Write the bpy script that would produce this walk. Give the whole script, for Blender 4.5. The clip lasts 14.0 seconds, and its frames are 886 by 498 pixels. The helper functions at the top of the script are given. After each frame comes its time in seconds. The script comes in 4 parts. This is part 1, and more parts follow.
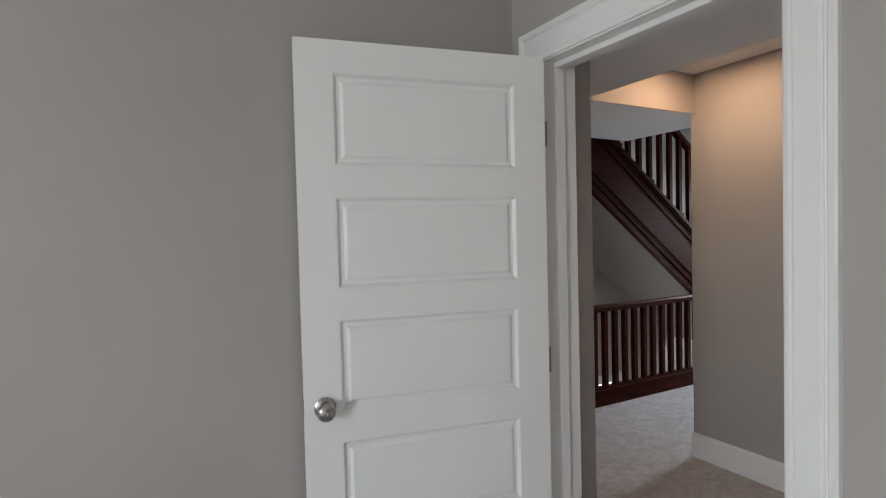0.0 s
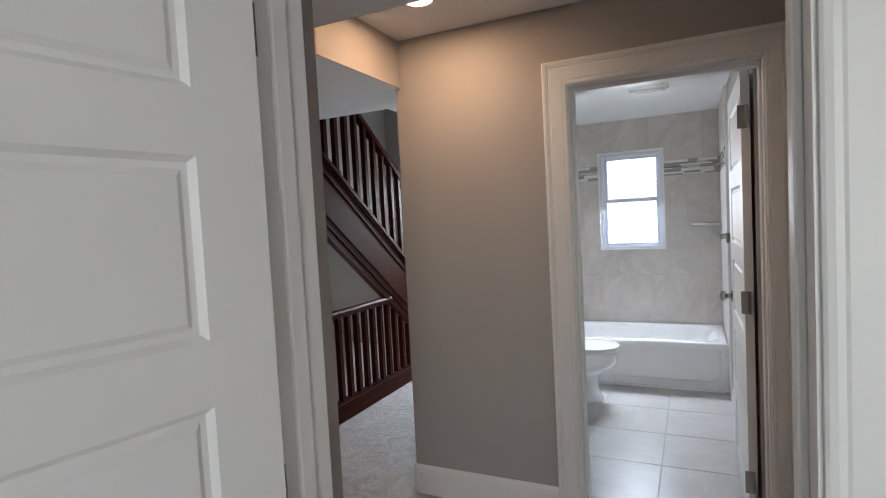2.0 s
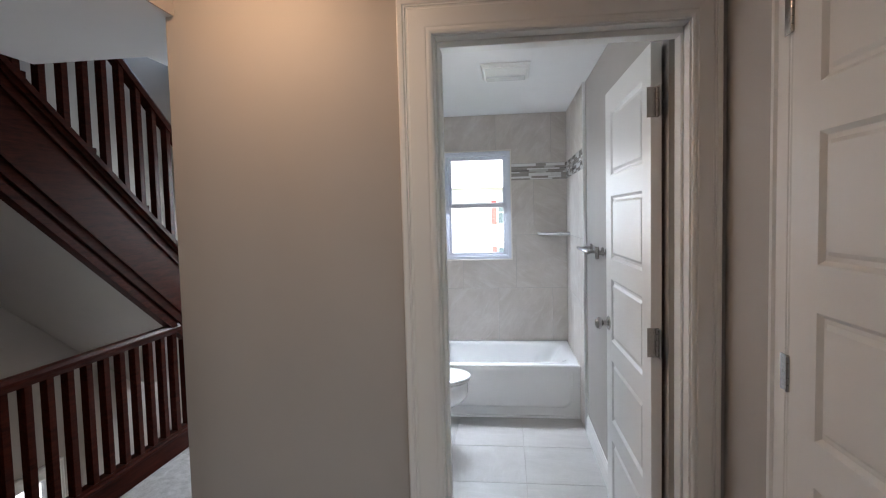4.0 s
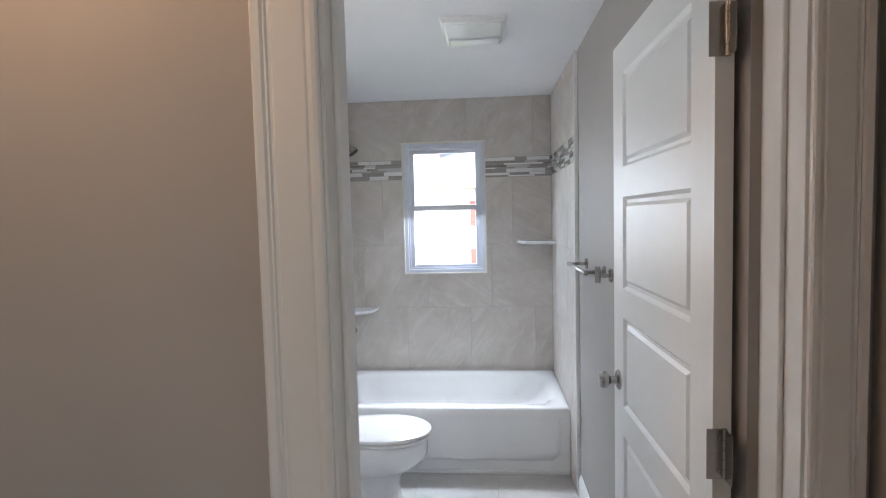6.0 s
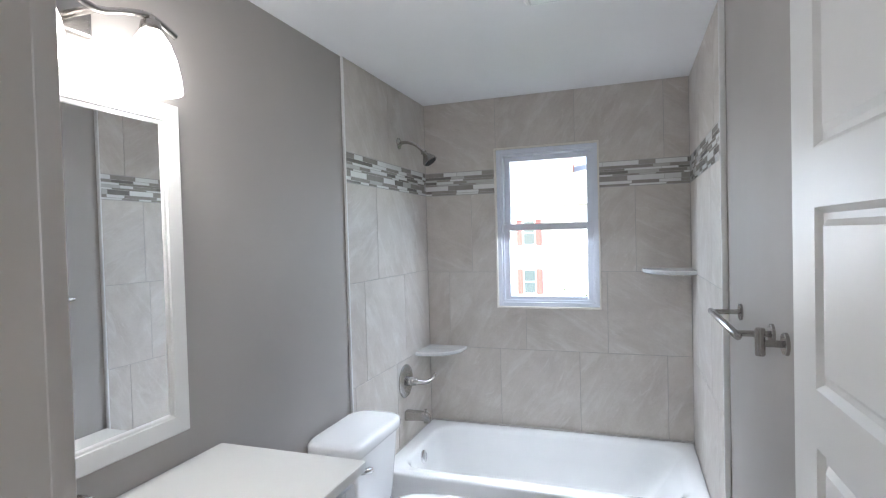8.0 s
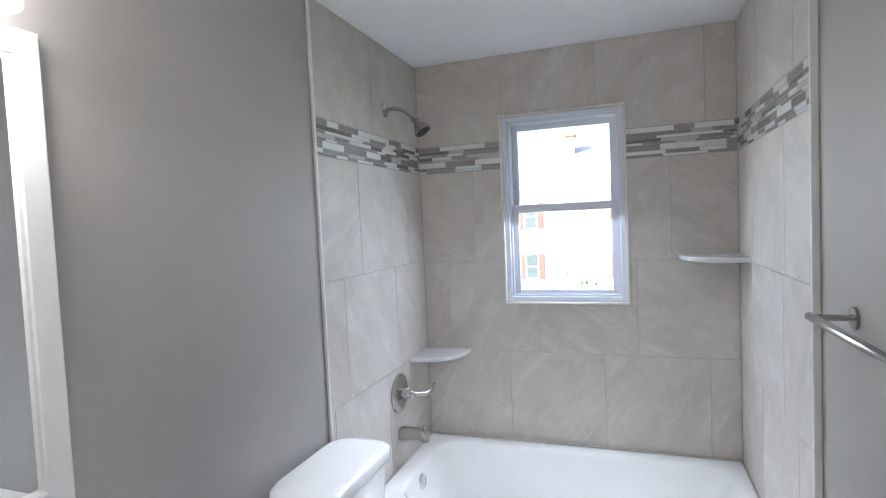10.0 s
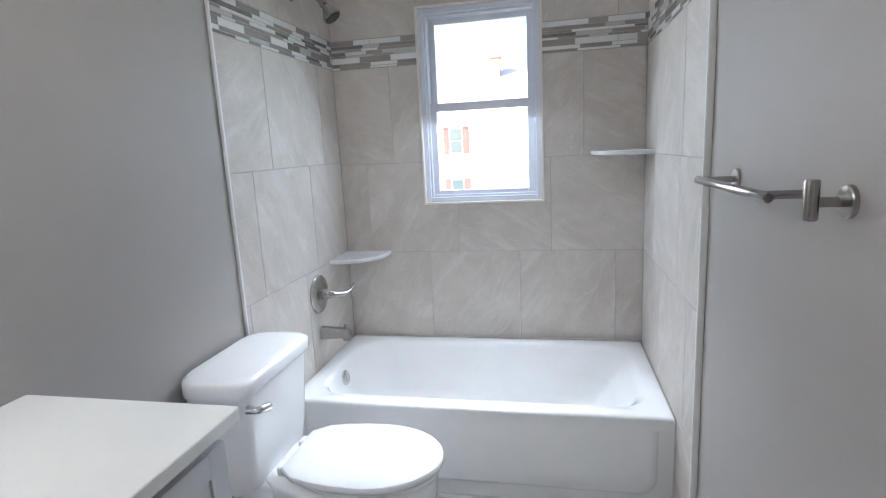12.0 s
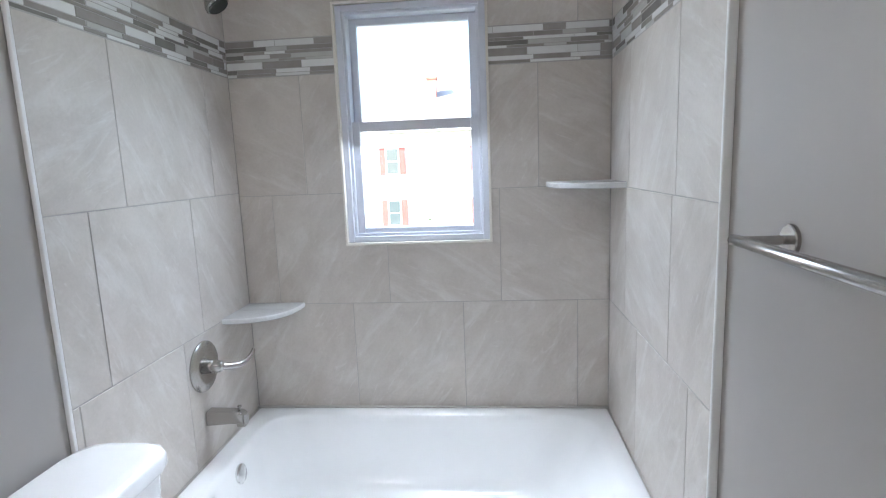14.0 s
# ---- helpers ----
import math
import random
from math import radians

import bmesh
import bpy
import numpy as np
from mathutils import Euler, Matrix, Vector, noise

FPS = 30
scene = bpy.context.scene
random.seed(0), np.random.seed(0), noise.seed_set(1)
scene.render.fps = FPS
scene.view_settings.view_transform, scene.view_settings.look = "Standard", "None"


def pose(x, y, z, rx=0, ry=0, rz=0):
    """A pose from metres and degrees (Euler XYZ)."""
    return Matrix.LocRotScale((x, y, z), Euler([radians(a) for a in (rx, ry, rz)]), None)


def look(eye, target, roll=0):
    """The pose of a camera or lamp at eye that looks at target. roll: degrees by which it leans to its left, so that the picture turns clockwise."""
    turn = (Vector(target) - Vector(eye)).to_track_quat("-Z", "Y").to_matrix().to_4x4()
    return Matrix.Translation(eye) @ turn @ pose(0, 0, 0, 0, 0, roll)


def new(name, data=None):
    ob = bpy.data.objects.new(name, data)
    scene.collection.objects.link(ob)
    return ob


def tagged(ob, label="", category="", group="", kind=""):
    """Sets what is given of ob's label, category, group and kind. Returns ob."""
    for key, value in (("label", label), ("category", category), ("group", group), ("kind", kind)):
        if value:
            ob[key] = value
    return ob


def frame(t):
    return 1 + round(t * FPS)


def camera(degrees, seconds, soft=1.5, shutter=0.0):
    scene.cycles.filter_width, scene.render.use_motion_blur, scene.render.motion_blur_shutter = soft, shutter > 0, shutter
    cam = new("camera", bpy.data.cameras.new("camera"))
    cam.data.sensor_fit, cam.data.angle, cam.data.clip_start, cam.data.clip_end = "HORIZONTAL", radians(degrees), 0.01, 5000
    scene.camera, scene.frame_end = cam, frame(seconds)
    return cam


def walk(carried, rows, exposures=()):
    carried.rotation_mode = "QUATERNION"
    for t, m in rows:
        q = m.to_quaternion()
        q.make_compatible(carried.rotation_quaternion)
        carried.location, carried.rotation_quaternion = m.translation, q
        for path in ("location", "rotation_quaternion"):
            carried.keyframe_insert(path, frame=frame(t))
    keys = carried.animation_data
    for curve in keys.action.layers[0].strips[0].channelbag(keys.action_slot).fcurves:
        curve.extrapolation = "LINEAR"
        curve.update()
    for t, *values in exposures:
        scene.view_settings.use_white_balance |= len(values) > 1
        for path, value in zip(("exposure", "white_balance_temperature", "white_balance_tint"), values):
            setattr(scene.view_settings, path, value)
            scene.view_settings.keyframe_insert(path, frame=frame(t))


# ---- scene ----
cam = camera(79.5, 14.0, soft=1.15)
PATH = [
    (0, (0.007, 0.724, 1.476), (0.97, 2.476, 1.417), -1.4),
    (0.5, (0.082, 0.922, 1.457), (1.343, 2.471, 1.345), -2.5),
    (1, (0.241, 1.137, 1.462), (1.668, 2.534, 1.348), -1.5),
    (1.5, (0.375, 1.355, 1.461), (1.965, 2.565, 1.374), -0.7),
    (2, (0.533, 1.528, 1.476), (2.34, 2.38, 1.373), -3.0),
    (2.4, (0.746, 1.632, 1.505), (2.624, 2.325, 1.397), -3.6),
    (2.5, (0.775, 1.626, 1.495), (2.651, 2.314, 1.405), -3.0),
    (3, (1.006, 1.735, 1.494), (2.929, 2.273, 1.38), -0.8),
    (3.5, (1.159, 1.812, 1.498), (3.127, 2.151, 1.385), -1.1),
    (3.7, (1.222, 1.816, 1.496), (3.199, 2.082, 1.355), -1.4),
    (5.8, (2.072, 1.779, 1.523), (4.064, 1.955, 1.444), -1.2),
    (6, (2.145, 1.764, 1.525), (4.135, 1.929, 1.403), -1.4),
    (6.5, (2.365, 1.683, 1.528), (4.338, 1.996, 1.431), -2.1),
    (7, (2.537, 1.619, 1.526), (4.462, 2.156, 1.465), -0.3),
    (7.5, (2.712, 1.612, 1.532), (4.605, 2.255, 1.476), -0.7),
    (7.7, (2.781, 1.61, 1.542), (4.672, 2.26, 1.501), -1.3),
    (9.8, (3.284, 1.742, 1.538), (5.149, 2.46, 1.448), -2.2),
    (10, (3.331, 1.76, 1.538), (5.215, 2.422, 1.439), -2.6),
    (10.5, (3.423, 1.778, 1.519), (5.368, 2.22, 1.378), -3.3),
    (11, (3.431, 1.788, 1.479), (5.409, 2.035, 1.313), -1.8),
    (11.5, (3.388, 1.773, 1.421), (5.352, 2.074, 1.191), -2.1),
    (12, (3.341, 1.723, 1.391), (5.263, 2.13, 1.017), -2.9),
    (12.5, (3.329, 1.686, 1.382), (5.232, 2.166, 0.996), -2.3),
    (13, (3.414, 1.675, 1.395), (5.342, 2.084, 1.058), -0.8),
    (13.5, (3.636, 1.724, 1.421), (5.61, 1.963, 1.206), -0.4),
    (14, (3.855, 1.776, 1.423), (5.823, 1.952, 1.111), -2.2),
]
EXPOSURES = [(0.0, 2.45), (3.7, 2.42), (6.5, 2.40), (14.0, 2.45)]
walk(cam, [(t, look(eye, target, roll)) for t, eye, target, roll in PATH], EXPOSURES)

# ---- world and lights ----
world = bpy.data.worlds.new("sky")
scene.world = world
world.use_nodes = True
wn = world.node_tree
sky = wn.nodes.new("ShaderNodeTexSky")
sky.sky_type, sky.sun_disc = "NISHITA", False
sky.sun_elevation, sky.sun_rotation = radians(34), radians(-31)
wn.nodes["Background"].inputs["Strength"].default_value = 0.15
wn.links.new(sky.outputs["Color"], wn.nodes["Background"].inputs["Color"])

sun = new("sun", bpy.data.lights.new("sun", "SUN"))
sun.data.energy, sun.data.angle, sun.data.color = 5.0, radians(0.6), (1.0, 0.96, 0.9)
sun.matrix_world = look((-4.5, 7.5, 6.0), (0, 0, 0))


def area(name, at, target, w, h, watts, colour):
    ob = new(name, bpy.data.lights.new(name, "AREA"))
    ob.data.shape, ob.data.size, ob.data.size_y = "RECTANGLE", w, h
    ob.data.energy, ob.data.color = watts, colour
    ob.matrix_world = look(at, target)
    return ob


def bulb(name, at, watts, colour, radius):
    ob = new(name, bpy.data.lights.new(name, "POINT"))
    ob.data.energy, ob.data.color, ob.data.shadow_soft_size = watts, colour, radius
    ob.location = at
    return ob


DAY = (0.90, 0.96, 1.0)
WARM = (1.0, 0.60, 0.34)
area("bath_window_light", (5.975, 2.067, 1.58), (4.8, 2.05, 0.35), 0.46, 0.78, 1.7, (0.71, 0.835, 1.0))
high_sky = area("bath_window_high_sky", (5.930, 2.067, 1.86), (5.22, 2.06, 0.70), 0.46, 0.12, 1.6, (0.77, 0.87, 1.0))
high_sky.data.spread = radians(76)
area("bedroom_window_light", (-3.75, -0.2, 1.5), (1.2, 1.4, 1.2), 1.5, 1.4, 14.5, (0.95, 0.97, 1.0))
area("landing_window_light", (6.24, 3.42, 1.6), (4.4, 3.3, -0.6), 0.6, 1.1, 13, (0.86, 0.92, 1.0))
# added lamp, no window known here; lightens the wall behind the upper balusters
area("added_upper_light", (6.3, 4.42, 3.7), (3.0, 4.7, 3.0), 0.6, 1.3, 0.7, DAY)
area("lower_window_light", (4.18, 5.1, -0.75), (4.18, 3.0, -1.2), 0.55, 1.0, 1.3, DAY)
disc = new("recessed_bulb", bpy.data.lights.new("recessed_bulb", "AREA"))
disc.data.shape, disc.data.size, disc.data.energy, disc.data.color = "DISK", 0.13, 1.1, WARM
disc.matrix_world = look((2.635, 2.575, 2.424), (2.635, 2.576, 0.0))

# ---- materials ----


class Nodes:
    def __init__(self, name):
        self.mat = bpy.data.materials.new(name)
        self.mat.use_nodes = True
        self.tree = self.mat.node_tree
        self.bsdf = self.tree.nodes["Principled BSDF"]

    def add(self, kind, **values):
        n = self.tree.nodes.new(kind)
        for key, value in values.items():
            n.inputs[key.replace("_", " ")].default_value = value
        return n

    def link(self, a, b):
        self.tree.links.new(a, b)

    def position(self, scale=(1, 1, 1), turn=(0, 0, 0), shift=False):
        geo = self.add("ShaderNodeNewGeometry")
        m = self.add("ShaderNodeMapping", Scale=scale, Rotation=turn)
        self.link(geo.outputs["Position"], m.inputs["Vector"])
        if shift:
            info = self.add("ShaderNodeObjectInfo")
            mul = self.add("ShaderNodeVectorMath")
            mul.operation = "SCALE"
            mul.inputs[0].default_value = (31.0, 17.0, 23.0)
            self.link(info.outputs["Random"], mul.inputs["Scale"])
            self.link(mul.outputs[0], m.inputs["Location"])
        return m.outputs[0]

    def noise(self, vector, scale, detail=3.0, rough=0.55, distortion=0.0):
        n = self.add("ShaderNodeTexNoise", Scale=scale, Detail=detail, Roughness=rough, Distortion=distortion)
        self.link(vector, n.inputs["Vector"])
        return n.outputs["Fac"]

    def ramp(self, fac, stops):
        n = self.add("ShaderNodeValToRGB")
        e = n.color_ramp.elements
        while len(e) < len(stops):
            e.new(0.5)
        for el, (p, c) in zip(e, stops):
            el.position, el.color = p, (*c, 1)
        self.link(fac, n.inputs["Fac"])
        return n.outputs["Color"]

    def mix(self, fac, a, b, blend="MIX"):
        n = self.add("ShaderNodeMix")
        n.data_type, n.blend_type = "RGBA", blend
        for value, socket in ((fac, n.inputs[0]), (a, n.inputs[6]), (b, n.inputs[7])):
            if isinstance(value, (int, float)):
                socket.default_value = value
            elif isinstance(value, tuple):
                socket.default_value = (*value, 1)
            else:
                self.link(value, socket)
        return n.outputs[2]

    def bump(self, height, strength, distance=0.002):
        n = self.add("ShaderNodeBump", Strength=strength, Distance=distance)
        self.link(height, n.inputs["Height"])
        self.link(n.outputs[0], self.bsdf.inputs["Normal"])

    def value(self, fac, low, high):
        n = self.add("ShaderNodeMapRange")
        n.inputs["To Min"].default_value, n.inputs["To Max"].default_value = low, high
        self.link(fac, n.inputs["Value"])
        return n.outputs[0]

    def set(self, **values):
        for key, value in values.items():
            socket = self.bsdf.inputs[key.replace("_", " ")]
            if hasattr(value, "is_linked"):
                self.link(value, socket)
            elif isinstance(value, tuple):
                socket.default_value = (*value, 1)
            else:
                socket.default_value = value
        return self.mat


def shade(c, k):
    return tuple(min(1.0, v * k) for v in c)


def paint(name, c, rough, vary=0.05, bump=0.15, fine=260.0):
    m = Nodes(name)
    p = m.position()
    broad = m.noise(p, 1.3, 4)
    grain = m.noise(p, fine, 2)
    col = m.ramp(broad, [(0.3, shade(c, 1 - vary)), (0.7, shade(c, 1 + vary))])
    m.bump(grain, bump, 0.0008)
    return m.set(Base_Color=col, Roughness=m.value(m.noise(p, 6.0, 3), rough - 0.06, rough + 0.06))


def metal(name, c, rough):
    m = Nodes(name)
    p = m.position((1, 1, 40))
    n = m.noise(p, 60.0, 3)
    return m.set(Base_Color=m.ramp(n, [(0.3, shade(c, 0.9)), (0.7, c)]), Metallic=1.0, Roughness=m.value(n, rough - 0.06, rough + 0.08))


def gloss(name, c, rough, coat=0.0):
    m = Nodes(name)
    p = m.position()
    n = m.noise(p, 3.0, 3)
    return m.set(Base_Color=m.ramp(n, [(0.3, shade(c, 0.97)), (0.7, c)]), Roughness=m.value(m.noise(p, 14.0, 3), rough, rough + 0.05), Coat_Weight=coat)


def stone_tile(name, dark, light, vein, rough, flat=False):
    """Marbled stone with slanting veins, that lean either way from tile to tile."""
    m = Nodes(name)
    geo = m.add("ShaderNodeNewGeometry")
    info = m.add("ShaderNodeObjectInfo")

    def dot(v):
        n = m.add("ShaderNodeVectorMath")
        n.operation = "DOT_PRODUCT"
        n.inputs[1].default_value = v
        m.link(geo.outputs["Position"], n.inputs[0])
        return n.outputs["Value"]

    def math_node(op, a, b):
        n = m.add("ShaderNodeMath")
        n.operation = op
        for k, value in enumerate((a, b)):
            if isinstance(value, (int, float)):
                n.inputs[k].default_value = value
            else:
                m.link(value, n.inputs[k])
        return n.outputs[0]

    rise = dot((0.9, -0.9, 0)) if flat else dot((0.2, 0.2, 1.0))
    run = dot((0.8, 0.8, 0)) if flat else dot((0.9, 0.9, -0.3))
    side = math_node("SUBTRACT", math_node("MULTIPLY", math_node("GREATER_THAN", info.outputs["Random"], 0.35), 2.0), 1.0)
    rise = math_node("MULTIPLY", rise, side)
    seed = math_node("MULTIPLY", info.outputs["Random"], 57.0)

    def coord(a, b):
        n = m.add("ShaderNodeCombineXYZ")
        m.link(math_node("MULTIPLY", math_node("ADD", run, rise), a), n.inputs[0])
        m.link(math_node("MULTIPLY", math_node("SUBTRACT", run, rise), b), n.inputs[1])
        m.link(seed, n.inputs[2])
        return n.outputs[0]

    cloud = m.noise(coord(2.2, 1.4), 2.0, 6, 0.62, 0.5)
    wisp = m.noise(coord(6.5, 1.4), 1.3, 8, 0.66, 1.1)
    thin = m.noise(coord(16.0, 3.2), 1.6, 6, 0.62, 1.4)
    fine = m.noise(m.position(), 90.0, 4, 0.6)
    base = m.ramp(cloud, [(0.30, dark), (0.70, light)])
    col = m.mix(m.ramp(wisp, [(0.50, (0, 0, 0)), (0.72, (0.42, 0.42, 0.42))]), base, vein)
    col = m.mix(m.ramp(thin, [(0.60, (0, 0, 0)), (0.68, (0.26, 0.26, 0.26))]), col, vein)
    col = m.mix(m.ramp(thin, [(0.30, (0.25, 0.25, 0.25)), (0.38, (0, 0, 0))]), col, shade(dark, 0.8))
    col = m.mix(0.10, col, m.ramp(fine, [(0.35, shade(dark, 0.7)), (0.65, light)]))
    m.bump(cloud, 0.10, 0.002)
    return m.set(Base_Color=col, Roughness=m.value(cloud, rough - 0.06, rough + 0.06))


def wood(name, dark, light, rough):
    m = Nodes(name)
    p = m.position((2.0, 18.0, 18.0), (0, 0, 0), True)
    n = m.noise(p, 2.2, 6, 0.6, 0.8)
    fine = m.noise(m.position((8.0, 120.0, 120.0)), 2.0, 3)
    col = m.mix(0.25, m.ramp(n, [(0.3, dark), (0.7, light)]), m.ramp(fine, [(0.4, dark), (0.6, light)]))
    m.bump(fine, 0.08, 0.001)
    return m.set(Base_Color=col, Roughness=rough, Specular_IOR_Level=0.05)


def glow(name, c, strength):
    m = Nodes(name)
    return m.set(Base_Color=c, Emission_Color=c, Emission_Strength=strength, Roughness=0.4)


WALL = paint("greige_wall_paint", (0.405, 0.380, 0.358), 0.62)
WHITE = paint("white_semigloss_trim", (0.80, 0.80, 0.79), 0.42, 0.02, 0.08, 90.0)
CEIL = paint("white_ceiling_paint", (0.83, 0.83, 0.84), 0.75, 0.03)
CHINA = gloss("white_glazed_china", (0.87, 0.87, 0.88), 0.05, 0.5)
ENAMEL = gloss("white_tub_enamel", (0.86, 0.86, 0.86), 0.05, 0.4)
PLASTIC = gloss("white_plastic", (0.80, 0.80, 0.79), 0.30)
VINYL = gloss("white_window_vinyl", (0.70, 0.72, 0.79), 0.30)
VANITY = paint("pale_grey_cabinet_paint", (0.66, 0.67, 0.71), 0.36, 0.02, 0.05)
TOP = gloss("white_cultured_marble", (0.80, 0.81, 0.80), 0.22)
NICKEL = metal("brushed_nickel", (0.46, 0.44, 0.42), 0.24)
CHROME = metal("polished_chrome", (0.80, 0.80, 0.80), 0.10)
TILE = stone_tile("greige_marbled_tile", (0.505, 0.456, 0.414), (0.64, 0.595, 0.553), (0.80, 0.79, 0.77), 0.55)
FLOORTILE = stone_tile("grey_floor_tile", (0.44, 0.425, 0.41), (0.54, 0.525, 0.51), (0.63, 0.62, 0.61), 0.30, True)
SHELFSTONE = stone_tile("white_veined_marble", (0.62, 0.62, 0.62), (0.76, 0.76, 0.76), (0.55, 0.55, 0.56), 0.15, True)
GROUT = paint("pale_grout", (0.44, 0.42, 0.40), 0.9, 0.05, 0.3)
WOOD = wood("dark_mahogany", (0.014, 0.0032, 0.0024), (0.066, 0.0135, 0.008), 0.33)
MIRROR = Nodes("mirror_silver").set(Base_Color=(0.92, 0.93, 0.93), Metallic=1.0, Roughness=0.01)
BLACK = Nodes("black_rubber").set(Base_Color=(0.02, 0.02, 0.02), Roughness=0.6)
SHADEGLASS = glow("lit_frosted_glass", (1.0, 0.98, 0.97), 2.0)
LENS = glow("lit_recessed_lens", (1.0, 0.86, 0.66), 3.0)


def pane_material():
    m = Nodes("window_glass")
    tree = m.tree
    tree.nodes.remove(m.bsdf)
    clear = tree.nodes.new("ShaderNodeBsdfTransparent")
    shiny = tree.nodes.new("ShaderNodeBsdfGlossy")
    shiny.inputs["Roughness"].default_value = 0.02
    mixer = tree.nodes.new("ShaderNodeMixShader")
    mixer.inputs[0].default_value = 0.06
    m.link(clear.outputs[0], mixer.inputs[1])
    m.link(shiny.outputs[0], mixer.inputs[2])
    m.link(mixer.outputs[0], tree.nodes["Material Output"].inputs["Surface"])
    return m.mat


GLASS = pane_material()


def carpet_material():
    m = Nodes("grey_plush_carpet")
    p = m.position()
    tuft = m.noise(p, 190.0, 3, 0.7)
    clump = m.noise(p, 28.0, 4, 0.65, 0.6)
    tread = m.noise(p, 11.0, 3, 0.55, 1.2)
    col = m.mix(0.5, m.ramp(clump, [(0.3, (0.37, 0.36, 0.355)), (0.7, (0.78, 0.77, 0.775))]), m.ramp(tuft, [(0.35, (0.28, 0.27, 0.26)), (0.65, (0.80, 0.79, 0.79))]))
    col = m.mix(0.42, col, m.ramp(tread, [(0.35, (0.36, 0.35, 0.345)), (0.65, (0.74, 0.73, 0.725))]))
    both = m.add("ShaderNodeMath")
    m.link(tuft, both.inputs[0])
    m.link(clump, both.inputs[1])
    m.bump(both.outputs[0], 0.9, 0.012)
    return m.set(Base_Color=col, Roughness=0.95, Sheen_Weight=0.3)


CARPET = carpet_material()


def mosaic_material(name, stops):
    m = Nodes(name)
    info = m.add("ShaderNodeObjectInfo")
    pick = m.ramp(info.outputs["Random"], stops)
    n = m.noise(m.position((1, 1, 1), (0, 0, 0), True), 18.0, 4)
    col = m.mix(0.3, pick, m.ramp(n, [(0.3, (0.30, 0.29, 0.28)), (0.7, (0.74, 0.74, 0.73))]), "SOFT_LIGHT")
    return m.set(Base_Color=col, Roughness=0.24)


MOSAIC_PALE = mosaic_material("pale_mosaic_strip", [(0.0, (0.80, 0.80, 0.79)), (0.75, (0.72, 0.72, 0.71)), (0.78, (0.55, 0.545, 0.53)), (1.0, (0.52, 0.51, 0.49))])
MOSAIC_DARK = mosaic_material("taupe_mosaic_strip", [(0.0, (0.36, 0.335, 0.31)), (0.7, (0.29, 0.27, 0.25)), (0.72, (0.22, 0.205, 0.19)), (1.0, (0.20, 0.185, 0.175))])

# ---- building helpers ----


def finish(name, bm, material, smooth=None):
    bmesh.ops.recalc_face_normals(bm, faces=bm.faces)
    me = bpy.data.meshes.new(name)
    bm.to_mesh(me)
    bm.free()
    me.materials.append(material)
    ob = new(name, me)
    if smooth:
        for p in me.polygons:
            p.use_smooth = True
        if smooth < 180:
            me.set_sharp_from_angle(angle=radians(smooth))
    return ob


def thing(name, at, label, category, group="", kind=""):
    ob = new(name)
    ob.location = at
    ob.empty_display_size = 0.1
    return tagged(ob, label, category, group, kind)


def part(name, bm, material, parent, label="", smooth=None):
    ob = finish(name, bm, material, smooth)
    ob.parent = parent
    if parent.type == "EMPTY":
        ob.matrix_parent_inverse = Matrix.Translation(parent.location).inverted()
    if label:
        ob["label"] = label
    return ob


def solo(name, bm, material, label="", category="", kind="", smooth=None):
    return tagged(finish(name, bm, material, smooth), label, category, "", kind)


def box(bm, x0, y0, z0, x1, y1, z1, bevel=0.0, segments=2):
    r = bmesh.ops.create_cube(bm, size=1.0, matrix=Matrix.Translation(((x0 + x1) / 2, (y0 + y1) / 2, (z0 + z1) / 2)) @ Matrix.Diagonal((abs(x1 - x0), abs(y1 - y0), abs(z1 - z0), 1)))
    if bevel:
        edges = list({e for v in r["verts"] for e in v.link_edges})
        bmesh.ops.bevel(bm, geom=edges, offset=bevel, segments=segments, profile=0.5, affect="EDGES")
    return bm


def boxed(*a, **k):
    return box(bmesh.new(), *a, **k)


def loft(rings, cap=(True, True), closed=True, bm=None):
    bm = bm or bmesh.new()
    rows = [[bm.verts.new(p) for p in ring] for ring in rings]
    n = len(rows[0])
    for a, b in zip(rows, rows[1:]):
        for i in range(n if closed else n - 1):
            j = (i + 1) % n
            bm.faces.new((a[i], a[j], b[j], b[i]))
    if cap[0]:
        bm.faces.new(rows[0])
    if cap[1]:
        bm.faces.new(rows[-1])
    return bm


def circle(c, u, v, r, n=20):
    c, u, v = Vector(c), Vector(u), Vector(v)
    return [c + u * r * math.cos(2 * math.pi * i / n) + v * r * math.sin(2 * math.pi * i / n) for i in range(n)]


def lathe(at, axis, profile, n=24, bm=None):
    """A turned body: profile rows of (distance along the axis, radius)."""
    axis = Vector(axis).normalized()
    u = axis.orthogonal().normalized()
    v = axis.cross(u)
    return loft([circle(Vector(at) + axis * d, u, v, max(r, 0.0005), n) for d, r in profile], bm=bm)


def tube(points, radii, n=14, bm=None):
    pts = [Vector(p) for p in points]
    if isinstance(radii, (int, float)):
        radii = [radii] * len(pts)
    rings = []
    u = None
    for i, p in enumerate(pts):
        d = (pts[min(i + 1, len(pts) - 1)] - pts[max(i - 1, 0)]).normalized()
        if u is None:
            u = d.orthogonal().normalized()
        u = (u - d * u.dot(d)).normalized()
        rings.append(circle(p, u, d.cross(u), radii[i], n))
    return loft(rings, bm=bm)


